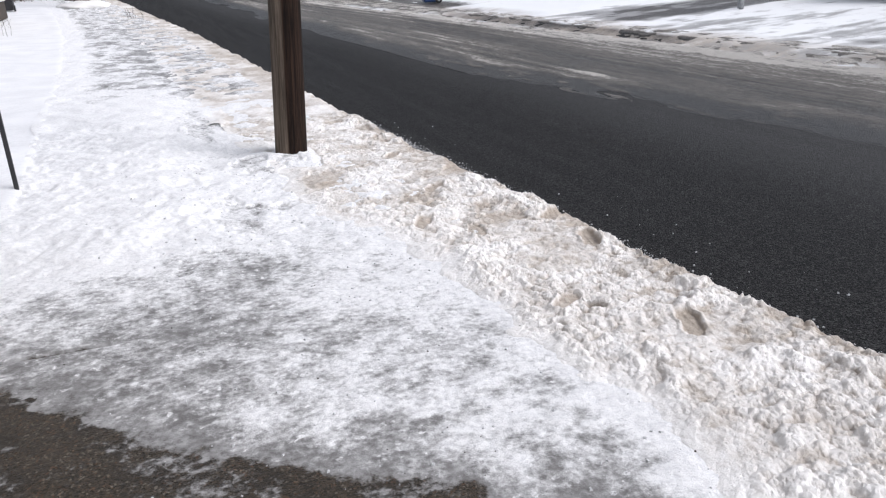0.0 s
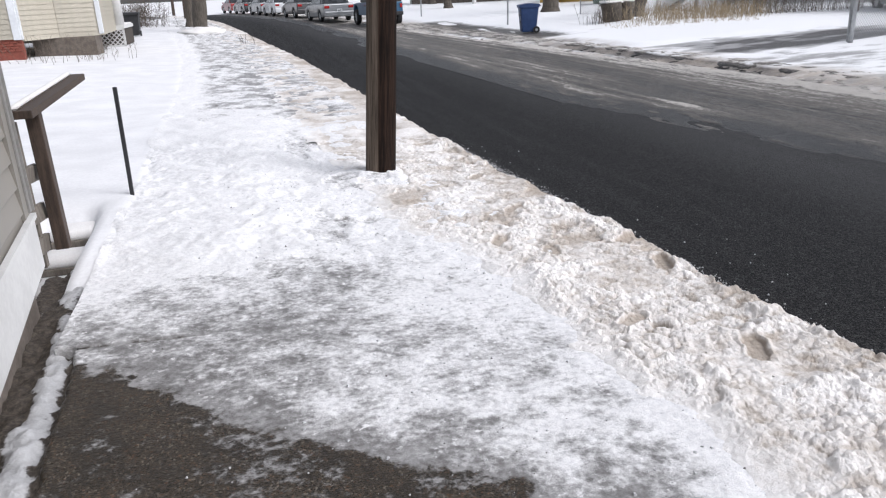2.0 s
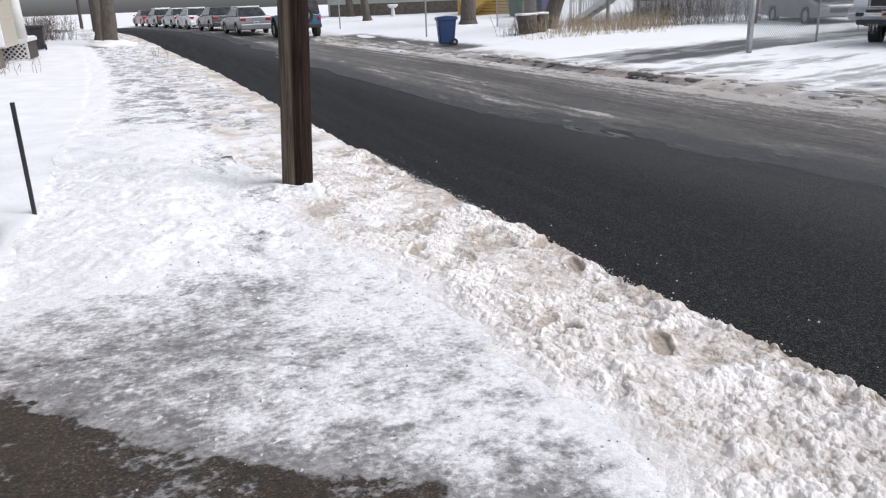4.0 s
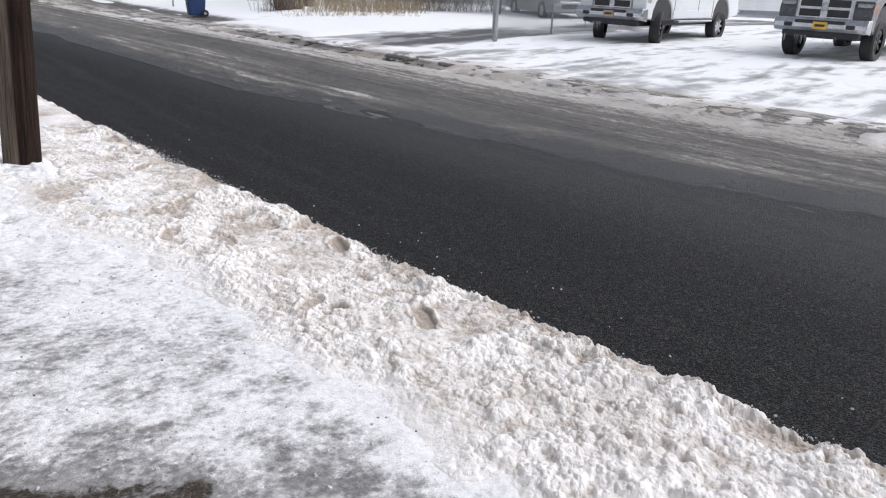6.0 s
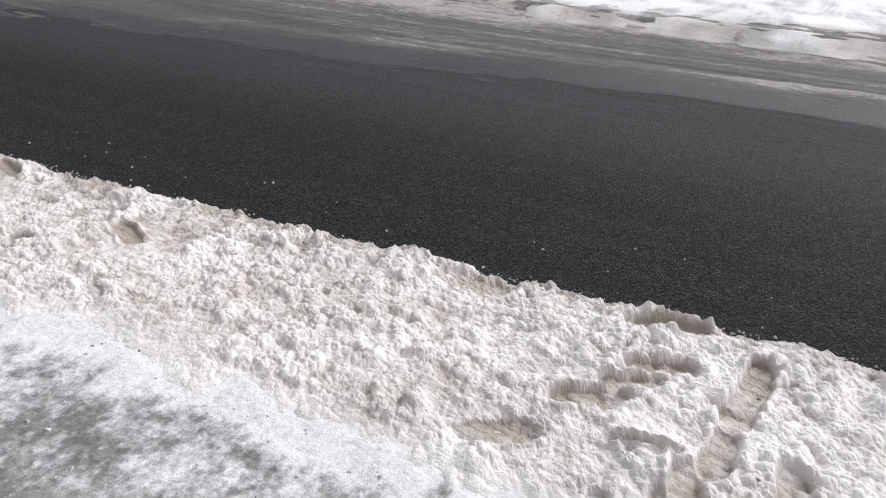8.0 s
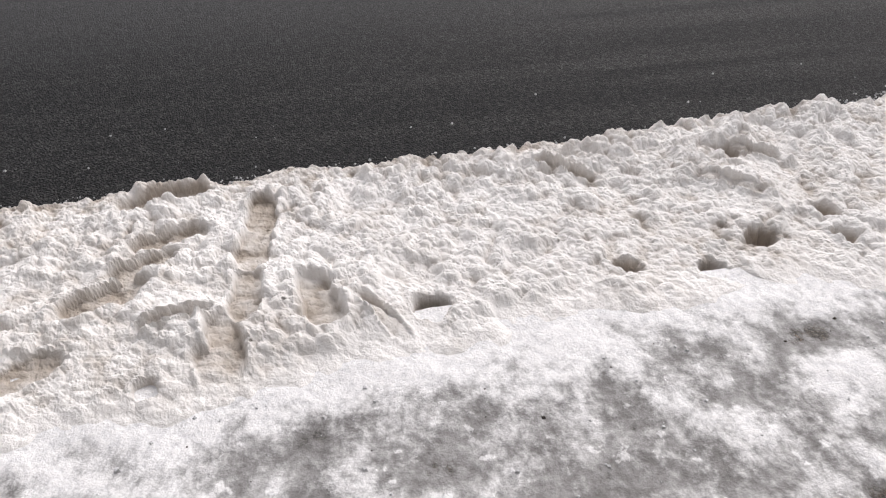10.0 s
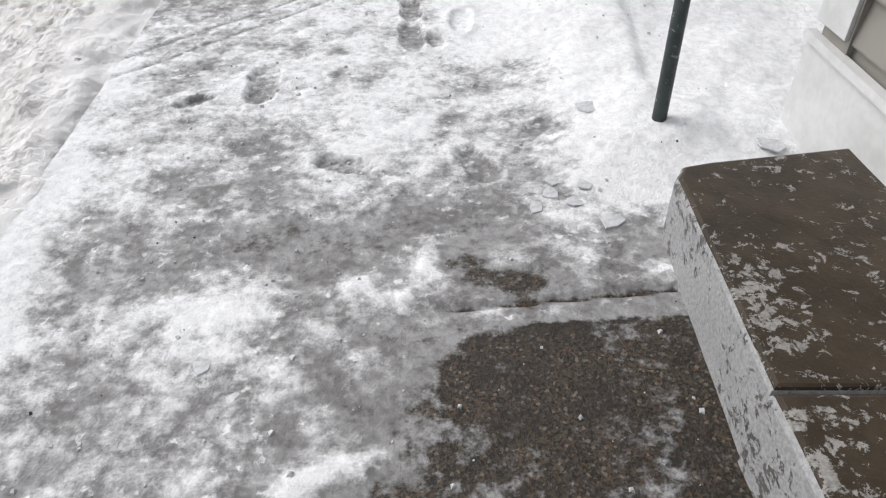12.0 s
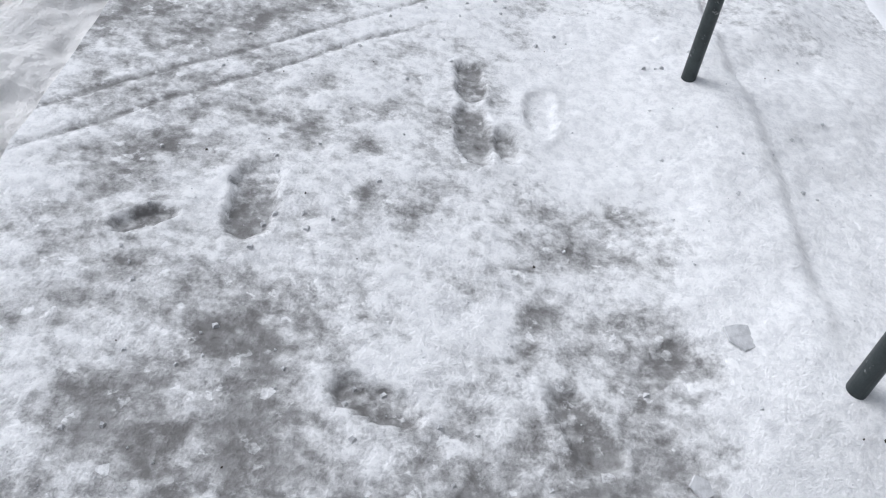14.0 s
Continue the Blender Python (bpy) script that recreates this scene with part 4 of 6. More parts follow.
def strip_material():
    k = Mat("earth_and_ice_crust", 0.6)
    f = k.noise(45, 5, 0.7)
    c = k.math("ADD", k.attr("cover"), k.math("MULTIPLY", k.math("SUBTRACT", f, 0.5), 0.5))
    dirt = k.mix(k.ramp(f, 0.35, 0.7), (0.028, 0.022, 0.018), (0.11, 0.09, 0.07))
    k.color(k.mix(k.ramp(c, 0.4, 0.6), dirt, k.mix(f, (0.30, 0.30, 0.30), (0.66, 0.66, 0.67))))
    k.rough(k.ramp(c, 0.3, 0.6, 0.75, 0.3))
    k.bump(f, 0.7, 0.012)
    return k.m


tagged(grid_mesh("gravel_strip", np.arange(0, 0.62, 0.014), np.arange(-3.9, 4.9, 0.02), strip_sheet, material=strip_material()),
       "earth strip with crusts of ice between house and pavement", "ground strip", kind="stuff")

# ---------- cellar stair with its handrail ----------
stair = thing("stair_railing", pose(-4.28, 4.55, 0.12), "dark brown timber stair railing with snow along its top", "railing")
part("post", boxes(((0.085, 0.085, 0.92), (0.16, 0.46, 0.47), Euler((radians(-2), radians(-1), 0)).to_matrix(), 0.006)), M_DARKWOOD, stair)
part("handrail", boxes(((0.13, 1.70, 0.05), (0.16, 1.03, 0.965), Euler((radians(2), 0, 0)).to_matrix(), 0.006)), M_DARKWOOD, stair)
part("snow_cap", boxes(((0.05, 1.62, 0.04), (0.115, 1.01, 1.0), Euler((radians(2), 0, 0)).to_matrix(), 0.022)), M_SNOW, stair, "soft snow lying on the rail", True)
for k, (yy, zz, tilt) in enumerate(((0.05, 0.55, 8), (0.0, 0.30, -6), (-0.05, 0.10, 4))):
    part("board", boxes(((0.035, 0.60, 0.11), (0.08, yy + 0.20, zz), Euler((radians(-6), radians(tilt), 0)).to_matrix(), 0.004)), M_OLDWOOD, stair, "weathered slanting rail board")
part("baluster", boxes(((0.06, 0.06, 0.95), (0.05, 0.10, 0.38), None, 0.004)), M_OLDWOOD, stair)
part("baluster", boxes(((0.06, 0.06, 0.95), (0.05, 0.34, 0.40), None, 0.004)), M_OLDWOOD, stair)
well = thing("cellar_stair", pose(-4.26, 4.6, -0.07), "sunken cellar stair filled with snow", "stairs")
for i in range(4):
    part("tread", boxes(((0.36, 0.30, 0.05), (0.02, 0.25 + 0.34 * i, -0.30 + 0.10 * i), None, 0.006)), M_OLDWOOD, well)
    part("snow", boxes(((0.32, 0.27, 0.09), (0.02, 0.25 + 0.34 * i, -0.24 + 0.10 * i), None, 0.035)), M_SNOW, well, "snow heaped on the tread", True)
part("edge_board", boxes(((0.03, 1.3, 0.10), (0.20, 0.60, -0.08), Euler((radians(-1), 0, 0)).to_matrix(), 0.004)), M_DARKWOOD, well)

# ---------- stoop, pipe posts, pole and stake ----------
def stoop_bm(outline, z0, z1):
    """A block or coat over an outline, with worn arrises and an uneven face."""
    bm = bmesh.new()
    top = bm.faces.new([bm.verts.new((u, v, z1)) for u, v in outline])
    low = bmesh.ops.extrude_face_region(bm, geom=[top])
    bmesh.ops.translate(bm, vec=(0, 0, z0 - z1), verts=[v for v in low["geom"] if isinstance(v, bmesh.types.BMVert)])
    bmesh.ops.recalc_face_normals(bm, faces=bm.faces)
    bmesh.ops.bevel(bm, geom=[e for e in bm.edges if min(e.verts[0].co.z, e.verts[1].co.z) > z1 - 0.001], offset=0.010, segments=2, affect="EDGES", profile=0.5)
    bmesh.ops.triangulate(bm, faces=[f for f in bm.faces if len(f.verts) > 4])
    for _ in range(3):
        long = [e for e in bm.edges if e.calc_length() > 0.045]
        bmesh.ops.subdivide_edges(bm, edges=long, cuts=1)
        bmesh.ops.triangulate(bm, faces=[f for f in bm.faces if len(f.verts) > 4])
    for v in bm.verts:
        n = noise.noise(v.co * 9.0) * 0.005 + noise.noise(v.co * 31.0) * 0.0022
        v.co += Vector((n, n, n * 0.6))
    return bm


stoop = thing("stoop", pose(-2.845, -3.08, 0.0), "low concrete stoop with flaking grey and brown paint", "stoop")
part("block", stoop_bm([(0.0, 0.02), (-0.004, 0.745), (-0.62, 0.745), (-0.62, -0.145), (-0.115, -0.058), (-0.03, -0.035)], 0.02, 0.368), M_STOOPSIDE, stoop, "flaking pale grey concrete side")
part("block", stoop_bm([(0.004, 0.752), (-0.035, 1.60), (-0.66, 1.60), (-0.64, 0.752)], 0.02, 0.368), M_STOOPSIDE, stoop, "flaking pale grey concrete side")
part("top_coat", stoop_bm([(-0.006, 0.023), (-0.010, 0.742), (-0.61, 0.742), (-0.61, -0.137), (-0.113, -0.050), (-0.033, -0.028)], 0.36, 0.3755), M_STOOPTOP, stoop, "worn dark brown painted top")
part("top_coat", stoop_bm([(-0.004, 0.755), (-0.042, 1.59), (-0.65, 1.59), (-0.63, 0.755)], 0.36, 0.3750), M_STOOPTOP, stoop, "worn dark brown painted top")

M_CHIPPED = stoop_material("chipped_grey_green_pipe_paint", (0.050, 0.060, 0.061), 0.665, 0.0, (0.20, 0.21, 0.21), (0.46, 0.47, 0.47))
for (px, py), lean, tall in (((-2.935, -3.55), (10.0, -2.3), 1.05), ((-2.81, -4.75), (11.0, 1.5), 1.0)):
    post = thing("pipe_post", pose(px, py, z_at(px, py) + 0.07, lean[0], lean[1], 0), "weathered grey-green steel pipe post standing in snow", "post", "pipe posts along the pavement")
    part("pipe", tubes(((0, 0, -0.12), (0, 0, tall), 0.024), sides=20), M_CHIPPED, post, smooth=True)
    part("cap", tubes(((0, 0, tall), (0, 0, tall + 0.02), 0.026, 0.016), sides=20), M_PIPE, post)

pole = thing("utility_pole", pose(-1.62, 7.01, z_at(-1.62, 7.01), -1.5, 5.6, 20), "tall brown weathered wooden utility pole standing in snow", "utility pole")


def pole_bm():
    bm = bmesh.new()
    rings, sides = 46, 28
    grid = []
    for i in range(rings):
        z = -0.3 + 8.3 * (i / (rings - 1)) ** 1.3
        row = []
        for j in range(sides):
            a = 2 * math.pi * j / sides
            r = 0.164 - 0.0055 * z + 0.006 * noise.noise((math.cos(a) * 3, math.sin(a) * 3, z * 0.4)) + 0.003 * noise.noise((math.cos(a) * 12, math.sin(a) * 12, z * 0.6))
            if math.cos(a - 2.6) > 0.80:
                r *= 0.80 / math.cos(a - 2.6) * 1.04
            row.append(bm.verts.new((r * math.cos(a), r * math.sin(a), z)))
        grid.append(row)
    for i in range(rings - 1):
        for j in range(sides):
            k = (j + 1) % sides
            bm.faces.new((grid[i][j], grid[i][k], grid[i + 1][k], grid[i + 1][j]))
    bm.faces.new(grid[-1])
    return bm


def pole_material():
    k = Mat("creosoted_pole_timber", 0.85, 0.0, 0.15)
    a = k.noise(16, 6, 0.75, stretch=(1.6, 1.6, 0.06))
    b = k.noise(60, 4, 0.7, stretch=(1.5, 1.5, 0.05))
    fac = k.math("ADD", k.math("MULTIPLY", a, 0.65), k.math("MULTIPLY", b, 0.35))
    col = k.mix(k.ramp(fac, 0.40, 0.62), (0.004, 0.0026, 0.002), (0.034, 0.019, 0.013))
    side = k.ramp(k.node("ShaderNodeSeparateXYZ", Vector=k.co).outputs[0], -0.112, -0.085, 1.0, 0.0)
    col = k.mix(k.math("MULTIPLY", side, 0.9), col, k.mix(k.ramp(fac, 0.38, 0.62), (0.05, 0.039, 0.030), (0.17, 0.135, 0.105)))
    k.color(col)
    k.bump(fac, 0.8, 0.012)
    return k.m


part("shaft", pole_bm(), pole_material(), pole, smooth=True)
stake = thing("stake", pose(-3.88, 6.53, z_at(-3.88, 6.53) + 0.09, 0, 1.0, 0), "thin dark metal stake pushed into the snow", "stake")
part("rod", boxes(((0.032, 0.032, 1.02), (0, 0, 0.40), None, 0.003)), M_DARKPL, stake)


# ---------- crumbs of ice and grit ----------
def crumbs(name, label, count, spot, lo, hi, material, seed, category="ice crumbs"):
    """Small angular bits lying about, as one mesh."""
    rng = random.Random(seed)
    verts, faces = [], []
    for x, y, z in spot(rng, count):
        r = lo + (hi - lo) * rng.random() ** 2.5
        i = len(verts)
        a = rng.random() * 6.28
        for k in range(4):
            rr = r * rng.uniform(0.7, 1.3)
            verts.append((x + rr * math.cos(a + k * 1.57), y + rr * math.sin(a + k * 1.57), z - 0.002))
        for k in range(4):
            rr = r * rng.uniform(0.35, 0.8)
            verts.append((x + rr * math.cos(a + k * 1.57 + 0.3), y + rr * math.sin(a + k * 1.57 + 0.3), z + r * rng.uniform(0.35, 0.9)))
        faces.append((i + 4, i + 5, i + 6, i + 7))
        faces.extend([(i + k, i + (k + 1) % 4, i + 4 + (k + 1) % 4, i + 4 + k) for k in range(4)])
    me = bpy.data.meshes.new(name)
    me.from_pydata(verts, [], faces)
    me.materials.append(material)
    return tagged(new(name, me), label, category, kind="stuff")


def road_spot(rng, count):
    y = np.array([rng.uniform(-4.5, 9.0) for _ in range(count)])
    e = outer_edge(y)
    s = e + 0.01 + np.array([abs(rng.gauss(0, 0.05)) + (rng.random() < 0.02) * rng.random() * 0.6 for _ in range(count)])
    x, y, z, _ = road_height(s, y)
    return [(float(a), float(b), float(c) + 0.001) for a, b, c in zip(x, y, z)]


def walk_spot(rng, count):
    x = np.array([-3.4 + 2.2 * rng.random() ** 0.6 for _ in range(count)])
    y = np.array([rng.uniform(-6.5, 7.0) for _ in range(count)])
    _, _, z, _ = pavement_sheet(x, y)
    return [(float(a), float(b), float(c)) for a, b, c in zip(x, y, z)]


M_ICEBIT = simple("broken_ice", (0.42, 0.42, 0.43), (0.64, 0.64, 0.65), 60.0, 0.35, bump=0.1)
crumbs("ice_crumbs", "white ice crumbs strewn along the road edge", 4200, road_spot, 0.002, 0.010, M_ICEBIT, 3)
crumbs("ice_crumbs", "small chips of ice lying on the pavement", 1800, walk_spot, 0.002, 0.011, M_ICEBIT, 4)
crumbs("grit", "dark grit and leaf bits on the snow", 160, walk_spot, 0.003, 0.007, M_EARTH, 5, "grit")
slab_rng = random.Random(8)
for px, py, r in ((-2.62, -3.22, 0.06), (-2.55, -3.27, 0.06), (-2.66, -3.30, 0.05), (-2.50, -3.21, 0.05), (-2.72, -3.14, 0.07), (-3.27, -3.43, 0.12), (-2.72, -3.70, 0.10), (-2.57, -3.33, 0.05), (-1.62, -2.62, 0.05)):
    sb = bmesh.new()
    n = 6
    a0 = slab_rng.random() * 6
    prof = [(r * 0.55 * slab_rng.uniform(0.6, 1.3) * math.cos(a0 + 6.283 * i / n), r * 0.55 * slab_rng.uniform(0.6, 1.3) * math.sin(a0 + 6.283 * i / n)) for i in range(n)]
    lo = [sb.verts.new((u, v, 0)) for u, v in prof]
    hi = [sb.verts.new((u * 0.93, v * 0.93, 0.004)) for u, v in prof]
    sb.faces.new(hi)
    for i in range(n):
        sb.faces.new((lo[i], lo[(i + 1) % n], hi[(i + 1) % n], hi[i]))
    bmesh.ops.recalc_face_normals(sb, faces=sb.faces)
    ob = tagged(part("ice_piece", sb, M_ICEBIT), "thin broken plate of grey-white ice on the pavement", "ice", "broken plates of ice")
    _, _, zz, _ = pavement_sheet(np.array([px]), np.array([py]))
    ob.matrix_basis = pose(px, py, float(zz[0]), slab_rng.uniform(-5, 5), slab_rng.uniform(-5, 5), 0)


# ---------- vehicles ----------
def body_profile(front, base, rear, r_arch, sill, top):
    """Side outline of a body, x forward from the front axle, with wheel arches; top is a list of (x, z) from nose to tail."""
    pts = [(front, sill + 0.06)]
    for cx in (0.0, -base):
        for i in range(9):
            a = math.pi * i / 8
            pts.append((cx + r_arch * math.cos(a), sill + max(0.0, (r_arch * 1.12) * math.sin(a))))
    pts.append((-base - rear, sill + 0.08))
    return pts + top[::-1]


def frustum_bm(bm, x0, x1, tx0, tx1, w, tw, z0, z1):
    """A cabin: bottom from x0 to x1 and w wide, top from tx0 to tx1 and tw wide."""
    lo = [bm.verts.new((x, s * w / 2, z0)) for x, s in ((x0, -1), (x0, 1), (x1, 1), (x1, -1))]
    hi = [bm.verts.new((x, s * tw / 2, z1)) for x, s in ((tx0, -1), (tx0, 1), (tx1, 1), (tx1, -1))]
    bm.faces.new(lo)
    bm.faces.new(hi)
    for i in range(4):
        k = (i + 1) % 4
        bm.faces.new((lo[i], lo[k], hi[k], hi[i]))
    bmesh.ops.recalc_face_normals(bm, faces=bm.faces)


def quad_panel(name, pts, thick, material, parent, label=""):
    """A pane through four points, given thickness along its normal."""
    bm = bmesh.new()
    f = bm.faces.new([bm.verts.new(p) for p in pts])
    bm.normal_update()
    n = f.normal * thick
    made = bmesh.ops.extrude_face_region(bm, geom=[f])
    bmesh.ops.translate(bm, vec=n, verts=[v for v in made["geom"] if isinstance(v, bmesh.types.BMVert)])
    bmesh.ops.recalc_face_normals(bm, faces=bm.faces)
    return part(name, bm, material, parent, label)


def lerp3(a, b, k):
    return tuple(a[i] * (1 - k) + b[i] * k for i in range(3))


def wheel_on(car, x, y, r, wide, rim, turn=0.0):
    s = 1 if y > 0 else -1
    w = part("wheel", prism([(r * 0.62 * math.cos(a), r * 0.62 * math.sin(a)) for a in [2 * math.pi * i / 28 for i in range(28)]], -0.05, 0.03, axis="x", bevel=0.004), rim, car)
    w.matrix_basis = pose(x, y, r, 0, 0, 90 * s + turn)
    bm = bmesh.new()
    n = 36
    prof = [(0.60, -wide / 2), (0.90, -wide / 2), (0.985, -wide / 2 + 0.03), (1.0, 0), (0.985, wide / 2 - 0.03), (0.90, wide / 2), (0.60, wide / 2 - 0.02)]
    rows = [[bm.verts.new((d, rr * r * math.cos(2 * math.pi * i / n), rr * r * math.sin(2 * math.pi * i / n))) for rr, d in prof] for i in range(n)]
    for i in range(n):
        k = (i + 1) % n
        for j in range(len(prof) - 1):
            bm.faces.new((rows[i][j], rows[k][j], rows[k][j + 1], rows[i][j + 1]))
    bmesh.ops.recalc_face_normals(bm, faces=bm.faces)
    part("tyre", bm, M_BLACK, w)
    spokes = bmesh.new()
    for i in range(8):
        a = 2 * math.pi * i / 8
        tube_bm(spokes, (0.05, 0.10 * r * math.cos(a), 0.10 * r * math.sin(a)), (0.065, 0.56 * r * math.cos(a), 0.56 * r * math.sin(a)), 0.045 * r / 0.4, 0.035 * r / 0.4, 6)
    tube_bm(spokes, (0.03, 0, 0), (0.085, 0, 0), 0.17 * r, 0.14 * r, 14)
    part("rim", spokes, rim, w)
    return w


def pickup(name_label, m, body, lower, wheel_r, rim, plate, snow, wheel_turn, lift=0.0):
    car = thing("pickup_truck", m, name_label, "pickup truck", "pickups on the lot")
    W2, base, front, rear = 0.99, 3.60, 0.92, 1.15
    k = lift
    top = [(front, 1.02 + k), (front - 0.06, 1.20 + k), (front - 0.45, 1.30 + k), (-0.55, 1.36 + k), (-0.85, 1.38 + k), (-2.95, 1.40 + k), (-2.97, 1.40 + k), (-base - rear, 1.44 + k)]
    part("body", prism(body_profile(front, base, rear, wheel_r + 0.13, 0.55 + k, top), -W2, W2, axis="y", bevel=0.035), body, car)
    part("underbody", boxes(((5.0, 1.5, 0.25), (-1.7, 0, 0.50 + k), None, 0.03)), M_DARKPL, car)
    for s in (-1, 1):
        part("lower_trim", boxes(((2.3, 0.03, 0.20), (-1.72, s * (W2 + 0.004), 0.68 + k), None, 0.01)), lower, car)
    cab = bmesh.new()
    frustum_bm(cab, -0.80, -2.98, -1.45, -2.80, 1.86, 1.48, 1.36 + k, 1.93 + k)
    bmesh.ops.bevel(cab, geom=cab.edges[:], offset=0.05, segments=2, affect="EDGES", profile=0.5)
    cabin = part("cabin", cab, body, car)
    a, b, c, d = (-0.80, -0.80, 1.42 + k), (-0.80, 0.80, 1.42 + k), (-1.41, 0.68, 1.88 + k), (-1.41, -0.68, 1.88 + k)
    quad_panel("windscreen", [(p[0] + 0.035, p[1], p[2]) for p in (a, b, c, d)], 0.012, M_CARGLASS, cabin)
    for s in (-1, 1):
        for x0, x1 in ((-1.30, -2.02), (-2.10, -2.80)):
            lo0, lo1 = (x0 + 0.28 * (x0 > -1.5), s * 0.935, 1.42 + k), (x1, s * 0.935, 1.42 + k)
            hi1, hi0 = (x1, s * 0.785, 1.84 + k), (x0 - 0.12 * (x0 > -1.5), s * 0.785, 1.84 + k)
            quad_panel("side_window", [lo0, lo1, hi1, hi0] if s > 0 else [lo1, lo0, hi0, hi1], 0.012, M_CARGLASS, cabin)
        for sx in (-2.04, -0.62, -2.96):
            part("door_seam", boxes(((0.014, 0.01, 0.80), (sx, s * (W2 + 0.001), 1.0 + k))), M_DARKPL, car)
        for hx in (-1.88, -2.80):
            part("door_handle", boxes(((0.19, 0.035, 0.045), (hx, s * (W2 + 0.016), 1.24 + k), None, 0.012)), M_DARKPL, car)
        part("running_board", boxes(((2.05, 0.16, 0.06), (-1.78, s * 1.02, 0.50 + k), None, 0.02)), M_GALV, car)
        mir = part("mirror", boxes(((0.12, 0.24, 0.20), (-0.98, s * 1.17, 1.48 + k), None, 0.035)), M_DARKPL, car)
        part("mirror_arm", boxes(((0.05, 0.16, 0.05), (-0.98, s * 1.0, 1.43 + k), None, 0.01)), M_DARKPL, mir)
        lamp = part("headlight", boxes(((0.16, 0.34, 0.25), (front - 0.10, s * 0.80, 1.04 + k), None, 0.035)), M_LENS, car)
        part("indicator", boxes(((0.20, 0.05, 0.20), (front - 0.17, s * 0.965, 1.04 + k), None, 0.02)), M_AMBER, lamp)
        part("fog_lamp", boxes(((0.05, 0.17, 0.09), (front + 0.20, s * 0.66, 0.66 + k), None, 0.012)), M_DARKPL, car)
        part("arch_liner", prism([((wheel_r + 0.15) * math.cos(math.pi * i / 10), (wheel_r + 0.15) * math.sin(math.pi * i / 10)) for i in range(11)], s * 0.60, s * (W2 - 0.03), axis="y"), M_DARKPL, car).matrix_basis = pose(0, 0, 0.52 + k)
        part("arch_liner", prism([(-base + (wheel_r + 0.15) * math.cos(math.pi * i / 10), (wheel_r + 0.15) * math.sin(math.pi * i / 10)) for i in range(11)], s * 0.60, s * (W2 - 0.03), axis="y"), M_DARKPL, car).matrix_basis = pose(0, 0, 0.52 + k)
        part("badge", boxes(((0.20, 0.006, 0.07), (-0.48, s * (W2 + 0.002), 1.09 + k)), ((0.08, 0.006, 0.05), (-0.30, s * (W2 + 0.002), 1.12 + k))), M_ALLOY, car, "small bright badge bars")
    grille = part("grille", boxes(((0.10, 1.24, 0.52), (front - 0.03, 0, 1.03 + k), None, 0.05)), M_CHROME, car, "bright chrome grille surround")
    for y0 in (-0.30, 0.30):
        for z0 in (0.925, 1.135):
            part("grille_opening", boxes(((0.03, 0.46, 0.16), (front + 0.012, y0, z0 + k), None, 0.012)), M_DARKPL, grille)
    part("emblem", boxes(((0.03, 0.13, 0.17), (front + 0.02, 0, 1.05 + k), None, 0.03)), M_ALLOY, grille)
    part("bumper", prism([(front - 0.15, 0.50 + k), (front + 0.10, 0.53 + k), (front + 0.19, 0.62 + k), (front + 0.19, 0.70 + k), (front + 0.12, 0.82 + k), (front - 0.15, 0.84 + k)], -0.995, 0.995, axis="y", bevel=0.025), M_CHROME, car, "dented chrome front bumper")
    part("bumper_slot", boxes(((0.03, 1.05, 0.075), (front + 0.178, 0, 0.735 + k), None, 0.02)), M_DARKPL, car)
    part("air_dam", boxes(((0.16, 1.66, 0.15), (front - 0.02, 0, 0.485 + k), None, 0.04)), M_DARKPL, car)
    pl = part("number_plate", boxes(((0.012, 0.305, 0.155), (front + 0.205, 0.03, 0.665 + k), None, 0.003)), plate, car, "number plate with plain bars")
    part("plate_mark", boxes(((0.004, 0.21, 0.05), (front + 0.2135, 0.03, 0.665 + k))), M_INK, pl)
    part("rear_bumper", boxes(((0.22, 1.9, 0.20), (-base - rear - 0.09, 0, 0.68 + k), None, 0.03)), M_CHROME, car)
    for s in (-1, 1):
        part("tail_light", boxes(((0.05, 0.08, 0.36), (-base - rear - 0.01, s * 0.94, 1.12 + k), None, 0.015)), M_RED, car)
        wheel_on(car, 0.0, s * 0.86, wheel_r, 0.28, rim, wheel_turn)
        wheel_on(car, -base, s * 0.86, wheel_r, 0.28, rim)
    rng = random.Random(5)
    for i in range(14):
        y0 = -0.75 + rng.random() * (0.5 if i < 8 else 1.4)
        part("icicle", tubes(((front + 0.05, y0, 0.48 + k), (front + 0.05, y0, 0.34 + k - rng.random() * 0.13), 0.009, 0.001, 5)), M_LENS, car)
    if snow:
        sn = bmesh.new()
        box_bm(sn, (1.15, 1.66, 0.05), (0.10, 0, 1.345 + k), Euler((0, radians(4.5), 0)).to_matrix(), 0.022)
        part("snow_cover", sn, M_SNOW, car, "thin snow on the bonnet")
        part("snow_cover", boxes(((1.45, 1.36, 0.06), (-2.1, 0, 1.945 + k), None, 0.028)), M_SNOW, car, "snow on the roof")
    return car


pickup("white pickup truck with chrome bumper, front wheels turned, parked on snow", pose(14.35, 13.11, 0.17, 0, 0, 188), M_CARWHITE, M_CARWHITE, 0.42, M_ALLOY, M_OLDPLATE, True, 22, 0.09)
pickup("raised dark grey and silver pickup truck parked on snow", pose(15.51, 8.09, 0.20, 0, 0, 187), M_CARDARK, M_CARSILVER, 0.46, M_DARKPL, M_PLATE, False, 0, 0.10)


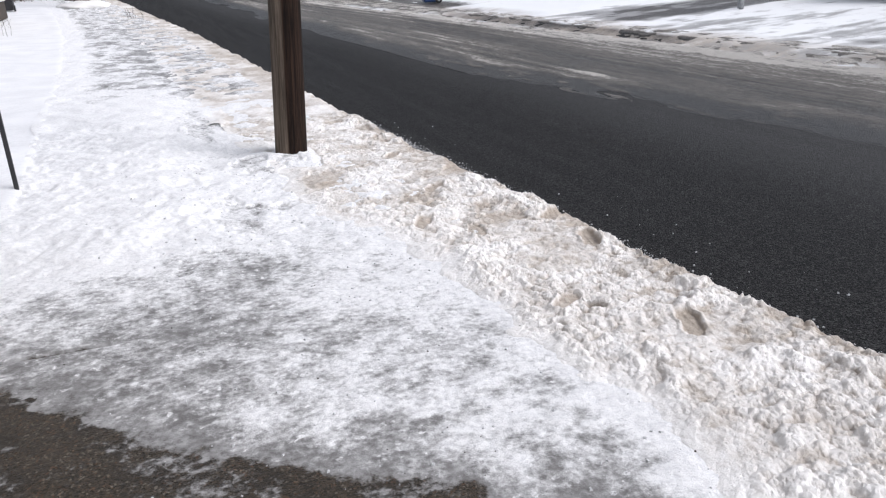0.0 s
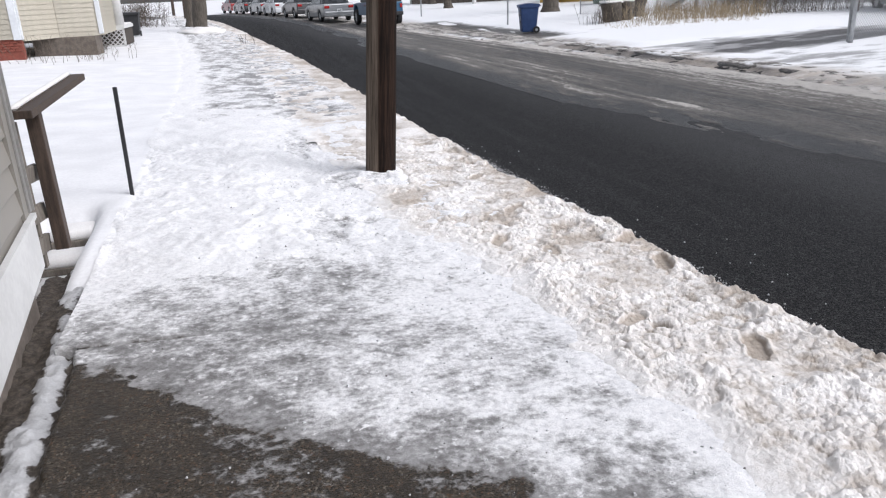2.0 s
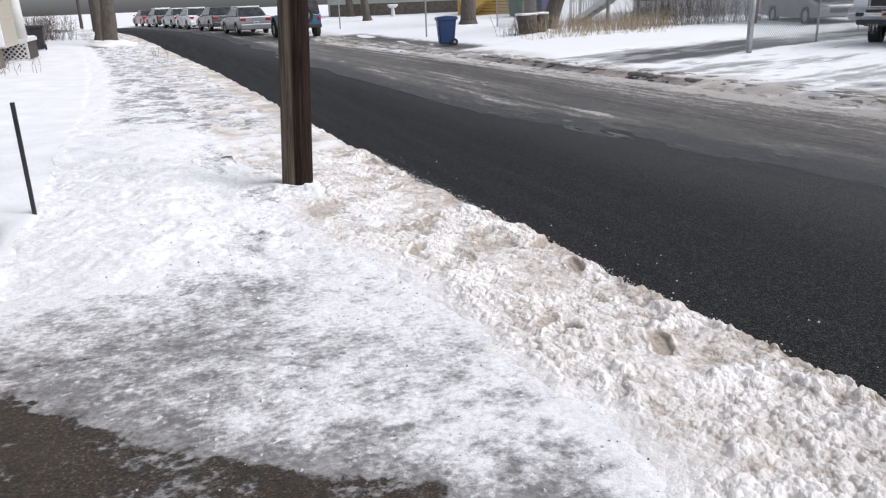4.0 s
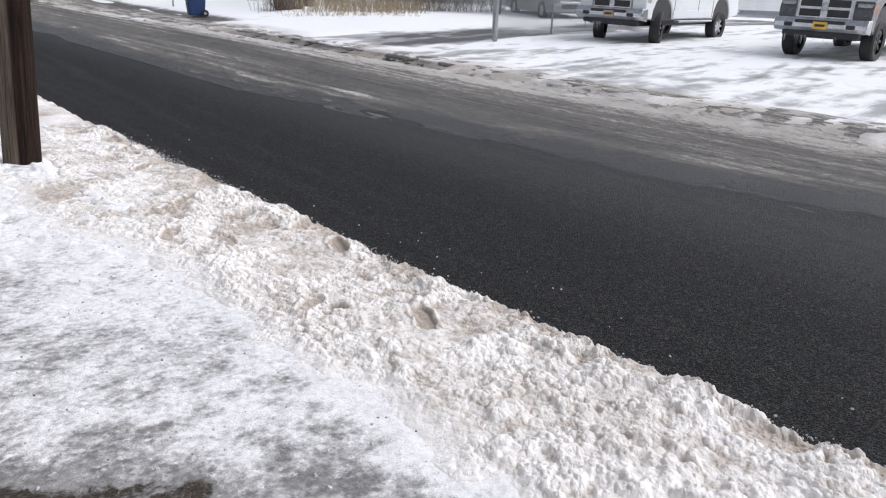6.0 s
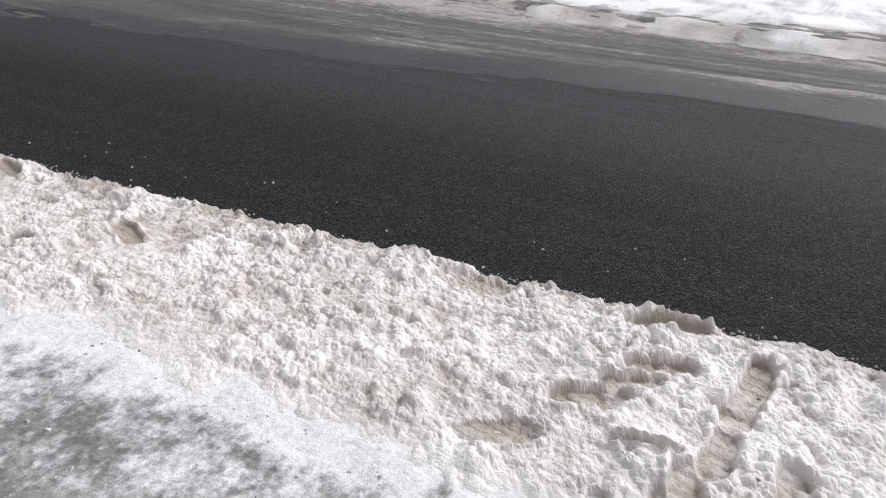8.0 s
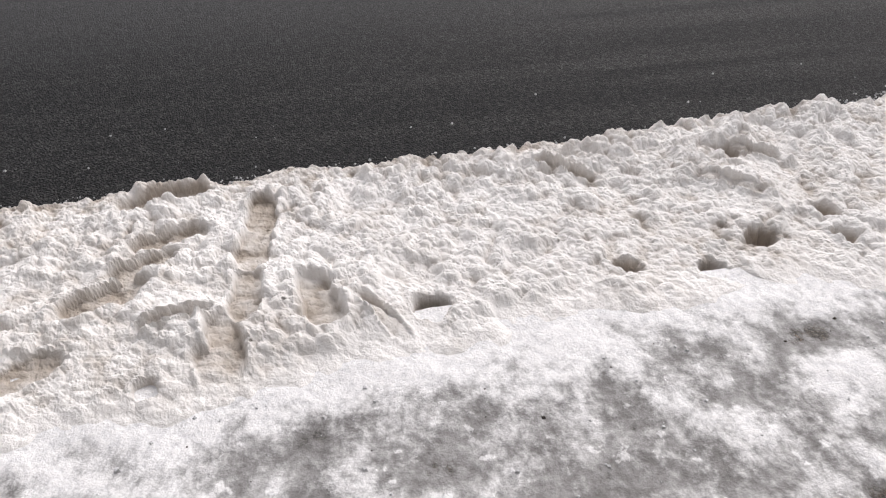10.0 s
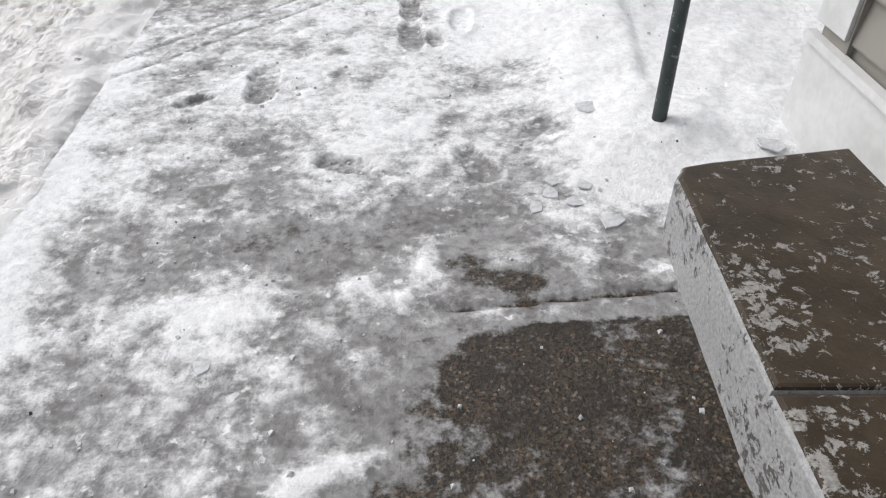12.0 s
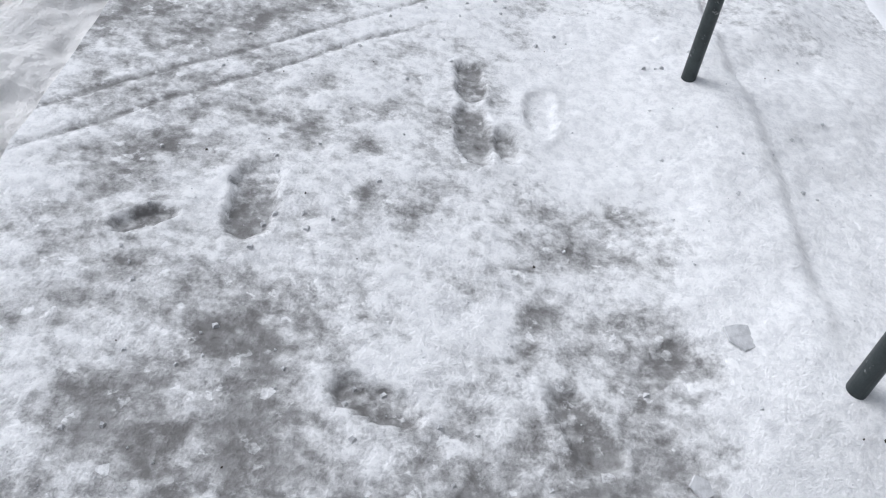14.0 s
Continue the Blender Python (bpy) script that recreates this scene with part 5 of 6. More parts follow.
def saloon(label, m, body, length=4.75, roof=1.44, snow=0.0, category="car", wide=1.80, boot=True, from_behind=True):
    car = thing("car", m, label, category, "cars parked along the kerb")
    base, r, W2 = length * 0.585, 0.32, wide / 2
    front, rear = length * 0.19, length * 0.225
    belt = roof * 0.64
    deck = belt + 0.05 if boot else belt + 0.02
    top = [(front, 0.55), (front - 0.06, 0.68), (front - 0.5, 0.80), (-0.45, belt), (-base + 0.15, belt + 0.03), (-base - rear + 0.30, deck), (-base - rear + 0.03, deck - 0.03), (-base - rear, 0.62)]
    part("body", prism(body_profile(front, base, rear, r + 0.07, 0.24, top), -W2, W2, axis="y", bevel=0.05), body, car)
    tail = -base - rear + (0.78 if boot else 0.12)
    bm = bmesh.new()
    frustum_bm(bm, -0.30, tail, -1.15, tail - 0.02 + (-0.0 if not boot else 0.62), wide - 0.10, wide - 0.52, belt - 0.03, roof)
    bmesh.ops.bevel(bm, geom=bm.edges[:], offset=0.06, segments=2, affect="EDGES", profile=0.5)
    cab = part("cabin", bm, body, car)
    tx = tail - 0.02 + (0.62 if boot else 0.0)
    hw, tw = (wide - 0.10) / 2, (wide - 0.52) / 2
    quad_panel("rear_window", [(tail - 0.012, hw - 0.10, belt + 0.06), (tail - 0.012, -hw + 0.10, belt + 0.06), (tx - 0.05, -tw + 0.05, roof - 0.06), (tx - 0.05, tw - 0.05, roof - 0.06)], 0.02, M_CARGLASS, cab)
    quad_panel("windscreen", [(-0.26, -hw + 0.08, belt + 0.04), (-0.26, hw - 0.08, belt + 0.04), (-1.06, tw - 0.04, roof - 0.05), (-1.06, -tw + 0.04, roof - 0.05)], 0.02, M_CARGLASS, cab)
    for s in (-1, 1):
        p = [(-0.62, s * (hw + 0.004), belt + 0.05), (tail + 0.12, s * (hw + 0.004), belt + 0.05), (tx - 0.12, s * (tw + 0.035), roof - 0.08), (-1.22, s * (tw + 0.035), roof - 0.08)]
        quad_panel("side_window", p if s > 0 else p[::-1], 0.012, M_CARGLASS, cab)
        part("pillar", boxes(((0.06, 0.012, roof - belt - 0.1), ((tail - 0.7) / 2, s * (hw + tw + 0.04) / 2, (roof + belt) / 2), Euler((radians(s * 27), 0, 0)).to_matrix())), body, cab)
        part("tail_light", boxes(((0.10, 0.30, 0.15), (-base - rear + 0.035, s * (W2 - 0.20), 0.80), None, 0.03)), M_RED, car)
        part("headlight", boxes(((0.16, 0.32, 0.12), (front - 0.10, s * (W2 - 0.22), 0.64), None, 0.03)), M_LENS, car)
        part("mirror", boxes(((0.10, 0.18, 0.12), (-0.55, s * (W2 + 0.07), belt + 0.05), None, 0.03)), body, car)
        for sx in (-0.55, -1.55, -2.45):
            part("door_seam", boxes(((0.01, 0.006, 0.46), (sx, s * (W2 + 0.001), 0.64))), M_DARKPL, car)
        wheel_on(car, 0.0, s * (W2 - 0.10), r, 0.20, M_ALLOY)
        wheel_on(car, -base, s * (W2 - 0.10), r, 0.20, M_ALLOY)
    part("bumper", boxes(((0.14, wide - 0.06, 0.30), (-base - rear - 0.01, 0, 0.42), None, 0.05)), body, car)
    part("grille", boxes(((0.05, 1.0, 0.16), (front - 0.005, 0, 0.50), None, 0.02)), M_DARKPL, car)
    pl = part("number_plate", boxes(((0.012, 0.30, 0.15), (-base - rear - 0.085, 0, 0.62), None, 0.003)), M_PALE, car, "pale number plate with plain bars")
    part("plate_mark", boxes(((0.004, 0.2, 0.05), (-base - rear - 0.093, 0, 0.62))), M_INK, pl)
    if snow:
        part("snow_cover", boxes(((tx * -1 - 1.0, wide - 0.5, 0.05 + snow), ((tx - 1.15) / 2, 0, roof + 0.02), None, 0.03)), M_SNOW, car, "snow lying on the roof")
        part("snow_cover", boxes(((1.0, wide - 0.3, 0.05 + snow * 0.6), (0.1, 0, belt - 0.06), Euler((0, radians(9), 0)).to_matrix(), 0.03)), M_SNOW, car, "snow lying on the bonnet")
        if not boot:
            part("snow_cover", boxes(((0.85, wide - 0.36, 0.05), (-0.67, 0, (belt + roof) / 2 + 0.05), Euler((0, radians(31), 0)).to_matrix(), 0.022)), M_SNOW, car, "snow over the windscreen")
    return car


def on_street(s, y, off=0.0):
    x = float(bend(y)) + s
    return x, y, z_at(x, y) - 0.02 + off


def street_pose(x, y, turn=0.0):
    return pose(x, y, z_at(x, y) - 0.02, 0, 0, 90 + math.degrees(math.atan(0.003 * max(y, 0))) + turn)


saloon("silver saloon parked with its tail to the lot", street_pose(2.05, 47.4), M_CARSILVER, 4.8, 1.46, 0.03)
saloon("dark grey saloon with red tail lights parked at the kerb", street_pose(1.0, 54.2), M_CARGREY, 4.75, 1.46, 0.0)
saloon("white saloon parked in the row", street_pose(-0.15, 61.2), M_CARWHITE, 4.6, 1.45, 0.04)
saloon("pale silver saloon parked in the row", street_pose(-1.1, 66.8), M_CARSILVER, 4.6, 1.45, 0.04)
saloon("dark saloon under snow at the row's end", street_pose(-2.4, 73.5), M_CARDARK, 4.7, 1.50, 0.09)
saloon("small red car far along the street", street_pose(-3.6, 80.5), M_CARRED, 4.3, 1.45, 0.0)
saloon("silver minivan under deep snow behind the wire fence", pose(19.2, 20.0, z_at(19.2, 20.0) - 0.02, 0, 0, 248), M_CARSILVER, 4.8, 1.72, 0.10, "minivan", 1.88, False)

jeep = thing("jeep", street_pose(4.05, 41.6), "blue off-road car with black hard top and spare wheel", "off-road car", "cars parked along the kerb")
part("body", prism(body_profile(0.55, 2.42, 0.75, 0.47, 0.50, [(0.55, 0.95), (0.5, 1.08), (-0.55, 1.14), (-3.15, 1.14)]), -0.80, 0.80, axis="y", bevel=0.03), M_JEEP, jeep)
jt = bmesh.new()
frustum_bm(jt, -0.70, -3.17, -1.00, -3.10, 1.56, 1.40, 1.12, 1.80)
bmesh.ops.bevel(jt, geom=jt.edges[:], offset=0.05, segments=2, affect="EDGES")
jtop = part("hard_top", jt, M_DARKPL, jeep, "black hard top")
quad_panel("rear_window", [(-3.175, 0.55, 1.28), (-3.175, -0.55, 1.28), (-3.13, -0.52, 1.68), (-3.13, 0.52, 1.68)], 0.012, M_CARGLASS, jtop)
part("rear_bumper", boxes(((0.16, 1.55, 0.18), (-3.22, 0, 0.58), None, 0.03)), M_DARKPL, jeep)
for s in (-1, 1):
    wheel_on(jeep, 0, s * 0.74, 0.40, 0.26, M_ALLOY)
    wheel_on(jeep, -2.42, s * 0.74, 0.40, 0.26, M_ALLOY)
    part("tail_light", boxes(((0.05, 0.13, 0.20), (-3.18, s * 0.70, 0.95), None, 0.02)), M_RED, jeep)
    part("fender", boxes(((0.9, 0.2, 0.05), (-2.42, s * 0.83, 0.98), None, 0.02)), M_DARKPL, jeep)
spare = wheel_on(jeep, -3.30, 0.001, 0.39, 0.24, M_ALLOY)
spare.matrix_basis = pose(-3.30, 0.05, 1.10, 0, 0, 180)

# ---------- yellow snow plough and big dark vehicle by the lot's end ----------
plough = thing("snow_plough", pose(22.6, 7.6, z_at(22.6, 7.6) - 0.02, 0, 0, 200), "yellow snow plough blade standing on the lot", "snow plough")
blade = bmesh.new()
prism_bm(blade, [(0.0, 0.02), (-0.16, 0.25), (-0.18, 0.55), (-0.05, 0.85), (0.0, 0.87), (-0.10, 0.55), (-0.08, 0.28), (0.08, 0.0)], -1.2, 1.2, axis="y")
part("blade", blade, M_PLOUGH, plough)
part("cutting_edge", boxes(((0.03, 2.4, 0.12), (0.05, 0, 0.06), None, 0.004)), M_RUST, plough)
for y0 in (-0.9, -0.3, 0.3, 0.9):
    part("rib", boxes(((0.14, 0.03, 0.75), (-0.22, y0, 0.45), None, 0.006)), M_PLOUGH, plough)
# A container-shaped block stands in for the dark vehicle behind the fence.
lorry = thing("dark_vehicle", pose(26.8, 20.6, z_at(26.8, 20.6) - 0.02, 0, 0, 196), "dark vehicle behind the fence, drawn as a plain steel container with snow", "waste container")
part("body", boxes(((1.6, 2.4, 1.1), (0, 0, 0.72), None, 0.03)), M_CARDARK, lorry)
part("lid", boxes(((1.65, 2.45, 0.06), (0, 0, 1.30), None, 0.02)), M_DARKPL, lorry)
part("snow_cover", boxes(((1.5, 2.3, 0.10), (0, 0, 1.37), None, 0.04)), M_SNOW, lorry, "snow on the flat top")
for s in (-1, 1):
    part("side_beam", boxes(((1.5, 0.12, 0.2), (0, s * 1.22, 0.75), None, 0.01)), M_CARDARK, lorry)
    part("small_wheel", tubes(((-0.5, s * 0.9, 0.09), (-0.42, s * 0.9, 0.09), 0.09), sides=14), M_BLACK, lorry)


# ---------- wheeled bins ----------
def wheelie(label, m, material, logo=True):
    b = thing("wheeled_bin", m, label, "bin", "wheeled bins")
    bm = bmesh.new()
    frustum_bm(bm, -0.27, 0.27, -0.36, 0.34, 0.50, 0.64, 0.04, 0.94)
    bmesh.ops.bevel(bm, geom=bm.edges[:], offset=0.035, segments=2, affect="EDGES")
    part("body", bm, material, b)
    part("rim", boxes(((0.76, 0.70, 0.07), (0, 0, 0.95), None, 0.02)), material, b)
    lid = bmesh.new()
    prism_bm(lid, [(-0.42, 0.985), (0.40, 0.985), (0.36, 1.03), (0.0, 1.075), (-0.38, 1.05)], -0.355, 0.355, axis="y")
    bmesh.ops.bevel(lid, geom=lid.edges[:], offset=0.012, segments=2, affect="EDGES")
    part("lid", lid, material, b, "closed slightly domed lid")
    part("handle", tubes(((-0.43, -0.27, 0.97), (-0.43, 0.27, 0.97), 0.018), sides=8), M_DARKPL, b)
    for s in (-1, 1):
        w = part("wheel", tubes(((-0.27, s * 0.29, 0.125), (-0.27, s * 0.35, 0.125), 0.125), sides=20), M_BLACK, b)
        part("hub", tubes(((-0.27, s * 0.345, 0.125), (-0.27, s * 0.362, 0.125), 0.05), sides=12), M_METER, w)
    part("front_catch", boxes(((0.05, 0.40, 0.06), (0.31, 0, 0.66), None, 0.012), ((0.05, 0.36, 0.06), (0.29, 0, 0.42), None, 0.012)), M_DARKPL, b)
    if logo:
        part("emblem", tubes(((0.02, -0.318, 0.80), (0.02, -0.330, 0.801), 0.075), sides=20), M_PALE, b, "pale round emblem as a plain disc")
    return b


wheelie("blue wheeled recycling bin standing on the dark apron", pose(7.72, 27.3, z_at(7.72, 27.3) - 0.02, 0, 0, 168), M_BLUEBIN)
wheelie("green wheeled bin beside the yellow deck", pose(17.0, 40.3, z_at(17.0, 40.3) + 0.02, 0, 0, 200), M_GREENBIN, False)
wheelie("navy wheeled bin between the tree trunks", pose(18.2, 39.4, z_at(18.2, 39.4) + 0.02, 0, 0, 200), M_NAVY, False)
wheelie("dark wheeled bin beside the porch", pose(-7.72, 38.2, z_at(-7.72, 38.2) + 0.02, 0, 0, 90), M_DARKPL, False)


# ---------- chain-link fences ----------
def wire_bm(length, height, pitch, r):
    """A mesh of crossing wires in the x-z plane."""
    verts, faces = [], []

    def strip(x0, z0, x1, z1, off):
        i = len(verts)
        dx, dz = x1 - x0, z1 - z0
        n = math.hypot(dx, dz)
        px, pz = -dz / n * r, dx / n * r
        for x, z in ((x0, z0), (x1, z1)):
            verts.extend([(x + px, off, z + pz), (x - px, off, z - pz), (x, off + r * 1.5, z)])
        faces.extend([(i, i + 3, i + 4, i + 1), (i + 1, i + 4, i + 5, i + 2), (i + 2, i + 5, i + 3, i)])

    k = -height
    while k < length:
        a, b = max(k, 0.0), min(k + height, length)
        if b > a:
            strip(a, a - k, b, b - k, 0.0)
            strip(a, height - (a - k), b, height - (b - k), 0.004)
        k += pitch
    return verts, faces


def fence_run(label, a, b, height, posts, pitch, r):
    d = Vector((b[0] - a[0], b[1] - a[1], 0))
    turn = math.degrees(math.atan2(d.y, d.x))
    za, zb = z_at(*a), z_at(*b)
    f = thing("chain_link_fence", pose(a[0], a[1], za, 0, -math.degrees(math.atan2(zb - za, d.length)), turn), label, "fence", "wire fences")
    v, fc = wire_bm(d.length, height - 0.06, pitch, r)
    me = bpy.data.meshes.new("mesh_wire")
    me.from_pydata(v, [], fc)
    me.materials.append(M_GALV)
    w = new("mesh_wire", me)
    w.parent, w.matrix_basis = f, pose(0, 0, 0.03)
    part("top_rail", tubes(((0, 0, height), (d.length, 0, height), 0.021), sides=10), M_GALV, f)
    part("rail_snow", boxes(((d.length, 0.035, 0.02), (d.length / 2, 0, height + 0.022), None, 0.008)), M_SNOW, f, "line of snow on the rail")
    post = part("post", tubes(((0, -0.03, -0.3), (0, -0.03, height + 0.05), 0.03), sides=12), M_GALV, f)
    for i in range(1, posts):
        share("post", post, pose(d.length * i / (posts - 1), 0, 0), f)
    return f


fence_run("galvanised chain-link fence beside the lot", (11.0, 14.9), (16.6, 16.0), 1.68, 3, 0.085, 0.0055)
fence_run("galvanised chain-link fence behind the white pickup", (16.9, 16.1), (27.0, 18.4), 1.9, 4, 0.10, 0.006)
fence_run("low chain-link fence behind dry weeds", (12.6, 33.2), (18.1, 22.6), 1.40, 5, 0.10, 0.006)
gatepost = thing("gate_post", pose(10.95, 14.72, z_at(10.95, 14.72) - 0.1, 1.5, -1.5, 0), "thick grey steel gate post at the driveway", "post")
part("pipe", tubes(((0, 0, 0), (0, 0, 2.2), 0.055), sides=16), M_GALV, gatepost, smooth=True)
brownpole = thing("steel_post", pose(18.1, 22.4, z_at(18.1, 22.4) - 0.1, 0, 1.5, 0), "rusty brown steel post behind the driveway", "post")
part("pipe", tubes(((0, 0, 0), (0, 0, 3.2), 0.075), sides=14), M_RUST, brownpole, smooth=True)
for (sx, sy) in ((6.95, 41.9), (8.35, 31.4)):
    sign = thing("sign_post", pose(sx, sy, z_at(sx, sy), 0, 0.6, 0), "thin grey steel sign post in the snowy verge", "post", "street sign posts")
    part("pole", tubes(((0, 0, -0.1), (0, 0, 2.8), 0.035), sides=10), M_GALV, sign)
    part("plate", boxes(((0.30, 0.01, 0.45), (0, -0.04, 2.55), None, 0.004)), M_WHITE, sign, "blank sign plate")


# ---------- trees, stump, shrubs ----------
def limb_bm(bm, a, b, r1, r2, bend_by=0.0, seed=0, sides=9, rings=5):
    a, b = Vector(a), Vector(b)
    ax = (b - a).normalized()
    u = ax.orthogonal().normalized()
    w = ax.cross(u)
    prev = None
    for i in range(rings + 1):
        k = i / rings
        c = a.lerp(b, k) + u * (bend_by * math.sin(k * math.pi)) + w * bend_by * 0.5 * math.sin(k * 5 + seed)
        r = r1 * (1 - k) + r2 * k
        ring = []
        for j in range(sides):
            t = 2 * math.pi * j / sides
            rr = r * (1 + 0.16 * noise.noise((math.cos(t) * 2 + seed, math.sin(t) * 2, k * 4)))
            ring.append(bm.verts.new(c + u * (rr * math.cos(t)) + w * (rr * math.sin(t))))
        if prev:
            for j in range(sides):
                m = (j + 1) % sides
                bm.faces.new((prev[j], prev[m], ring[m], ring[j]))
        prev = ring
    bm.faces.new(prev)


def tree(x, y, r, label, lean=(0, 0), tall=7.0, seed=1, sink=0.05):
    t = thing("tree", pose(x, y, z_at(x, y) - sink), label, "tree", "bare street trees")
    bm = bmesh.new()
    limb_bm(bm, (0, 0, 0), (lean[0] * 0.06, lean[1] * 0.06, 0.35), r * 1.45, r * 1.02, 0, seed, 18, 4)
    limb_bm(bm, (lean[0] * 0.06, lean[1] * 0.06, 0.34), (lean[0], lean[1], tall * 0.5), r * 1.02, r * 0.7, 0.05, seed, 18, 10)
    part("trunk", bm, M_BARK, t, smooth=True)
    rng = random.Random(seed)
    br = bmesh.new()
    for i in range(7):
        a = rng.random() * 6.28
        z0 = tall * (0.38 + 0.12 * rng.random())
        k = z0 / (tall * 0.5)
        p0 = Vector((lean[0] * k, lean[1] * k, z0))
        p1 = p0 + Vector((math.cos(a) * 1.6, math.sin(a) * 1.6, 1.6 + rng.random() * 1.4))
        limb_bm(br, p0, p1, r * 0.34, r * 0.16, 0.10, i, 7, 4)
        for j in range(4):
            b = a + rng.uniform(-1, 1)
            q0 = p0.lerp(p1, 0.45 + 0.15 * j)
            q1 = q0 + Vector((math.cos(b), math.sin(b), 0.9)) * rng.uniform(0.6, 1.3)
            limb_bm(br, q0, q1, r * 0.13, r * 0.04, 0.06, j, 5, 3)
            for _ in range(3):
                c = b + rng.uniform(-1.2, 1.2)
                limb_bm(br, q0.lerp(q1, 0.6), q0.lerp(q1, 0.6) + Vector((math.cos(c), math.sin(c), 0.8)) * 0.5, r * 0.05, r * 0.015, 0.03, j, 4, 2)
    part("branches", br, M_BRANCH, t)
    return t


tree(-4.85, 40.4, 0.36, "thick bare street tree with rough bark and snow at its foot", (0.15, 0.2), 8, 3)
tree(-5.6, 45.6, 0.24, "darker bare street tree behind the first", (0, 0), 8, 4)
tree(12.6, 36.9, 0.40, "stout bare tree in front of the yellow deck", (0.1, 0), 8, 5)
tree(17.4, 39.2, 0.36, "bare tree trunk beside the green bin", (0.0, 0), 8, 6)
tree(13.0, 28.9, 0.34, "dark leaning tree trunk behind the stump", (1.0, -0.5), 7, 7)
tree(9.7, 46.2, 0.24, "bare forked tree in the snowy yard", (-0.5, 0), 7, 8)
tree(10.6, 54.0, 0.26, "bare leaning tree in the yard", (-0.4, 0.1), 7, 9)
tree(15.2, 56.8, 0.50, "thick bare tree beside the pale house", (0.1, 0), 9, 10)
tree(17.1, 58.6, 0.52, "thick bare tree beside the pale house", (0.1, 0), 9, 11)
mound = bmesh.new()
bmesh.ops.create_uvsphere(mound, u_segments=32, v_segments=14, radius=1.0)
for v in mound.verts:
    v.co = Vector((v.co.x * 1.15, v.co.y * 1.0, v.co.z * 0.26)) * (1 + 0.2 * noise.noise(v.co * 2))
tagged(part("snow_mound", mound, M_SNOW, smooth=True), "mound of clean snow round a tree's foot", "snow").matrix_basis = pose(-4.8, 40.0, z_at(-4.8, 40.0) + 0.02)

stump = thing("tree_stump", pose(11.2, 27.2, z_at(11.2, 27.2) - 0.05), "cut dark tree stump with snow on its top", "tree stump")
sb = bmesh.new()
limb_bm(sb, (0, 0, 0), (-0.10, 0, 0.80), 0.34, 0.42, 0, 2, 16, 4)
limb_bm(sb, (0.55, 0.1, 0), (0.62, 0.1, 0.82), 0.26, 0.30, 0, 5, 14, 4)
part("wood", sb, M_BARK, stump, smooth=True)
part("snow_cap", boxes(((0.74, 0.66, 0.09), (-0.10, 0, 0.84), None, 0.04)), M_SNOW, stump, "snow on the cut top")
part("snow_cap", boxes(((0.48, 0.44, 0.09), (0.62, 0.1, 0.86), None, 0.04)), M_SNOW, stump, "snow on the cut top")


def scrub(name, label, count, spot, high, r, material, seed, forks=2):
    """Thin upright stalks with side twigs, as one tangle."""
    rng = random.Random(seed)
    verts, faces = [], []

    def stalk(p, q, rr):
        i = len(verts)
        d = (q - p).normalized()
        u = d.orthogonal().normalized() * rr
        w = d.cross(u)
        for c, k in ((p, 1.0), (q, 0.35)):
            verts.extend([tuple(c + u * k), tuple(c + (w * 0.87 - u * 0.5) * k), tuple(c + (-w * 0.87 - u * 0.5) * k)])
        faces.extend([(i, i + 1, i + 4, i + 3), (i + 1, i + 2, i + 5, i + 4), (i + 2, i, i + 3, i + 5)])

    for _ in range(count):
        x, y = spot(rng)
        p = Vector((x, y, z_at(x, y) - 0.05))
        h = high * rng.uniform(0.45, 1.1)
        q = p + Vector((rng.gauss(0, 0.22) * h, rng.gauss(0, 0.22) * h, h))
        mid = p.lerp(q, 0.5) + Vector((rng.gauss(0, 0.04), rng.gauss(0, 0.04), 0))
        stalk(p, mid, r)
        stalk(mid, q, r * 0.8)
        for _ in range(forks):
            k = rng.uniform(0.3, 0.9)
            s = p.lerp(q, k)
            stalk(s, s + Vector((rng.gauss(0, 0.3), rng.gauss(0, 0.3), rng.uniform(0.1, 0.5))) * h * 0.6, r * 0.6)
    me = bpy.data.meshes.new(name)
    me.from_pydata(verts, [], faces)
    me.materials.append(material)
    return tagged(new(name, me), label, "shrubs", kind="stuff")


def along(a, b, spread_by):
    def spot(rng):
        k = rng.random()
        return a[0] * (1 - k) + b[0] * k + rng.gauss(0, spread_by), a[1] * (1 - k) + b[1] * k + rng.gauss(0, spread_by)
    return spot


scrub("dry_weeds", "dry straw-coloured weeds standing in snow along the fence", 620, along((11.6, 26.2), (15.3, 24.2), 0.55), 0.75, 0.009, M_STRAW, 1)
scrub("bare_shrubs", "bare brown shrubs in front of the pale house", 330, along((15.6, 26.6), (19.2, 23.6), 0.5), 1.35, 0.011, M_BRANCH, 2, 4)
scrub("bare_shrubs", "sparse bare twigs beside the stump", 60, along((10.4, 26.4), (10.8, 27.2), 0.25), 0.85, 0.009, M_BRANCH, 3, 3)
scrub("dry_weeds", "low tufts of dry grass at the verge", 180, along((10.2, 24.4), (13.6, 22.6), 0.35), 0.32, 0.009, M_STRAW, 4)
scrub("bare_shrubs", "bare twigs at the foot of the cream house", 46, along((-9.0, 24.0), (-6.6, 25.2), 0.45), 0.8, 0.008, M_BRANCH, 5, 3)
scrub("bare_shrubs", "grey bare bush beyond the porch", 200, along((-9.2, 46.0), (-8.0, 47.0), 0.7), 1.5, 0.012, M_BRANCH, 6, 4)
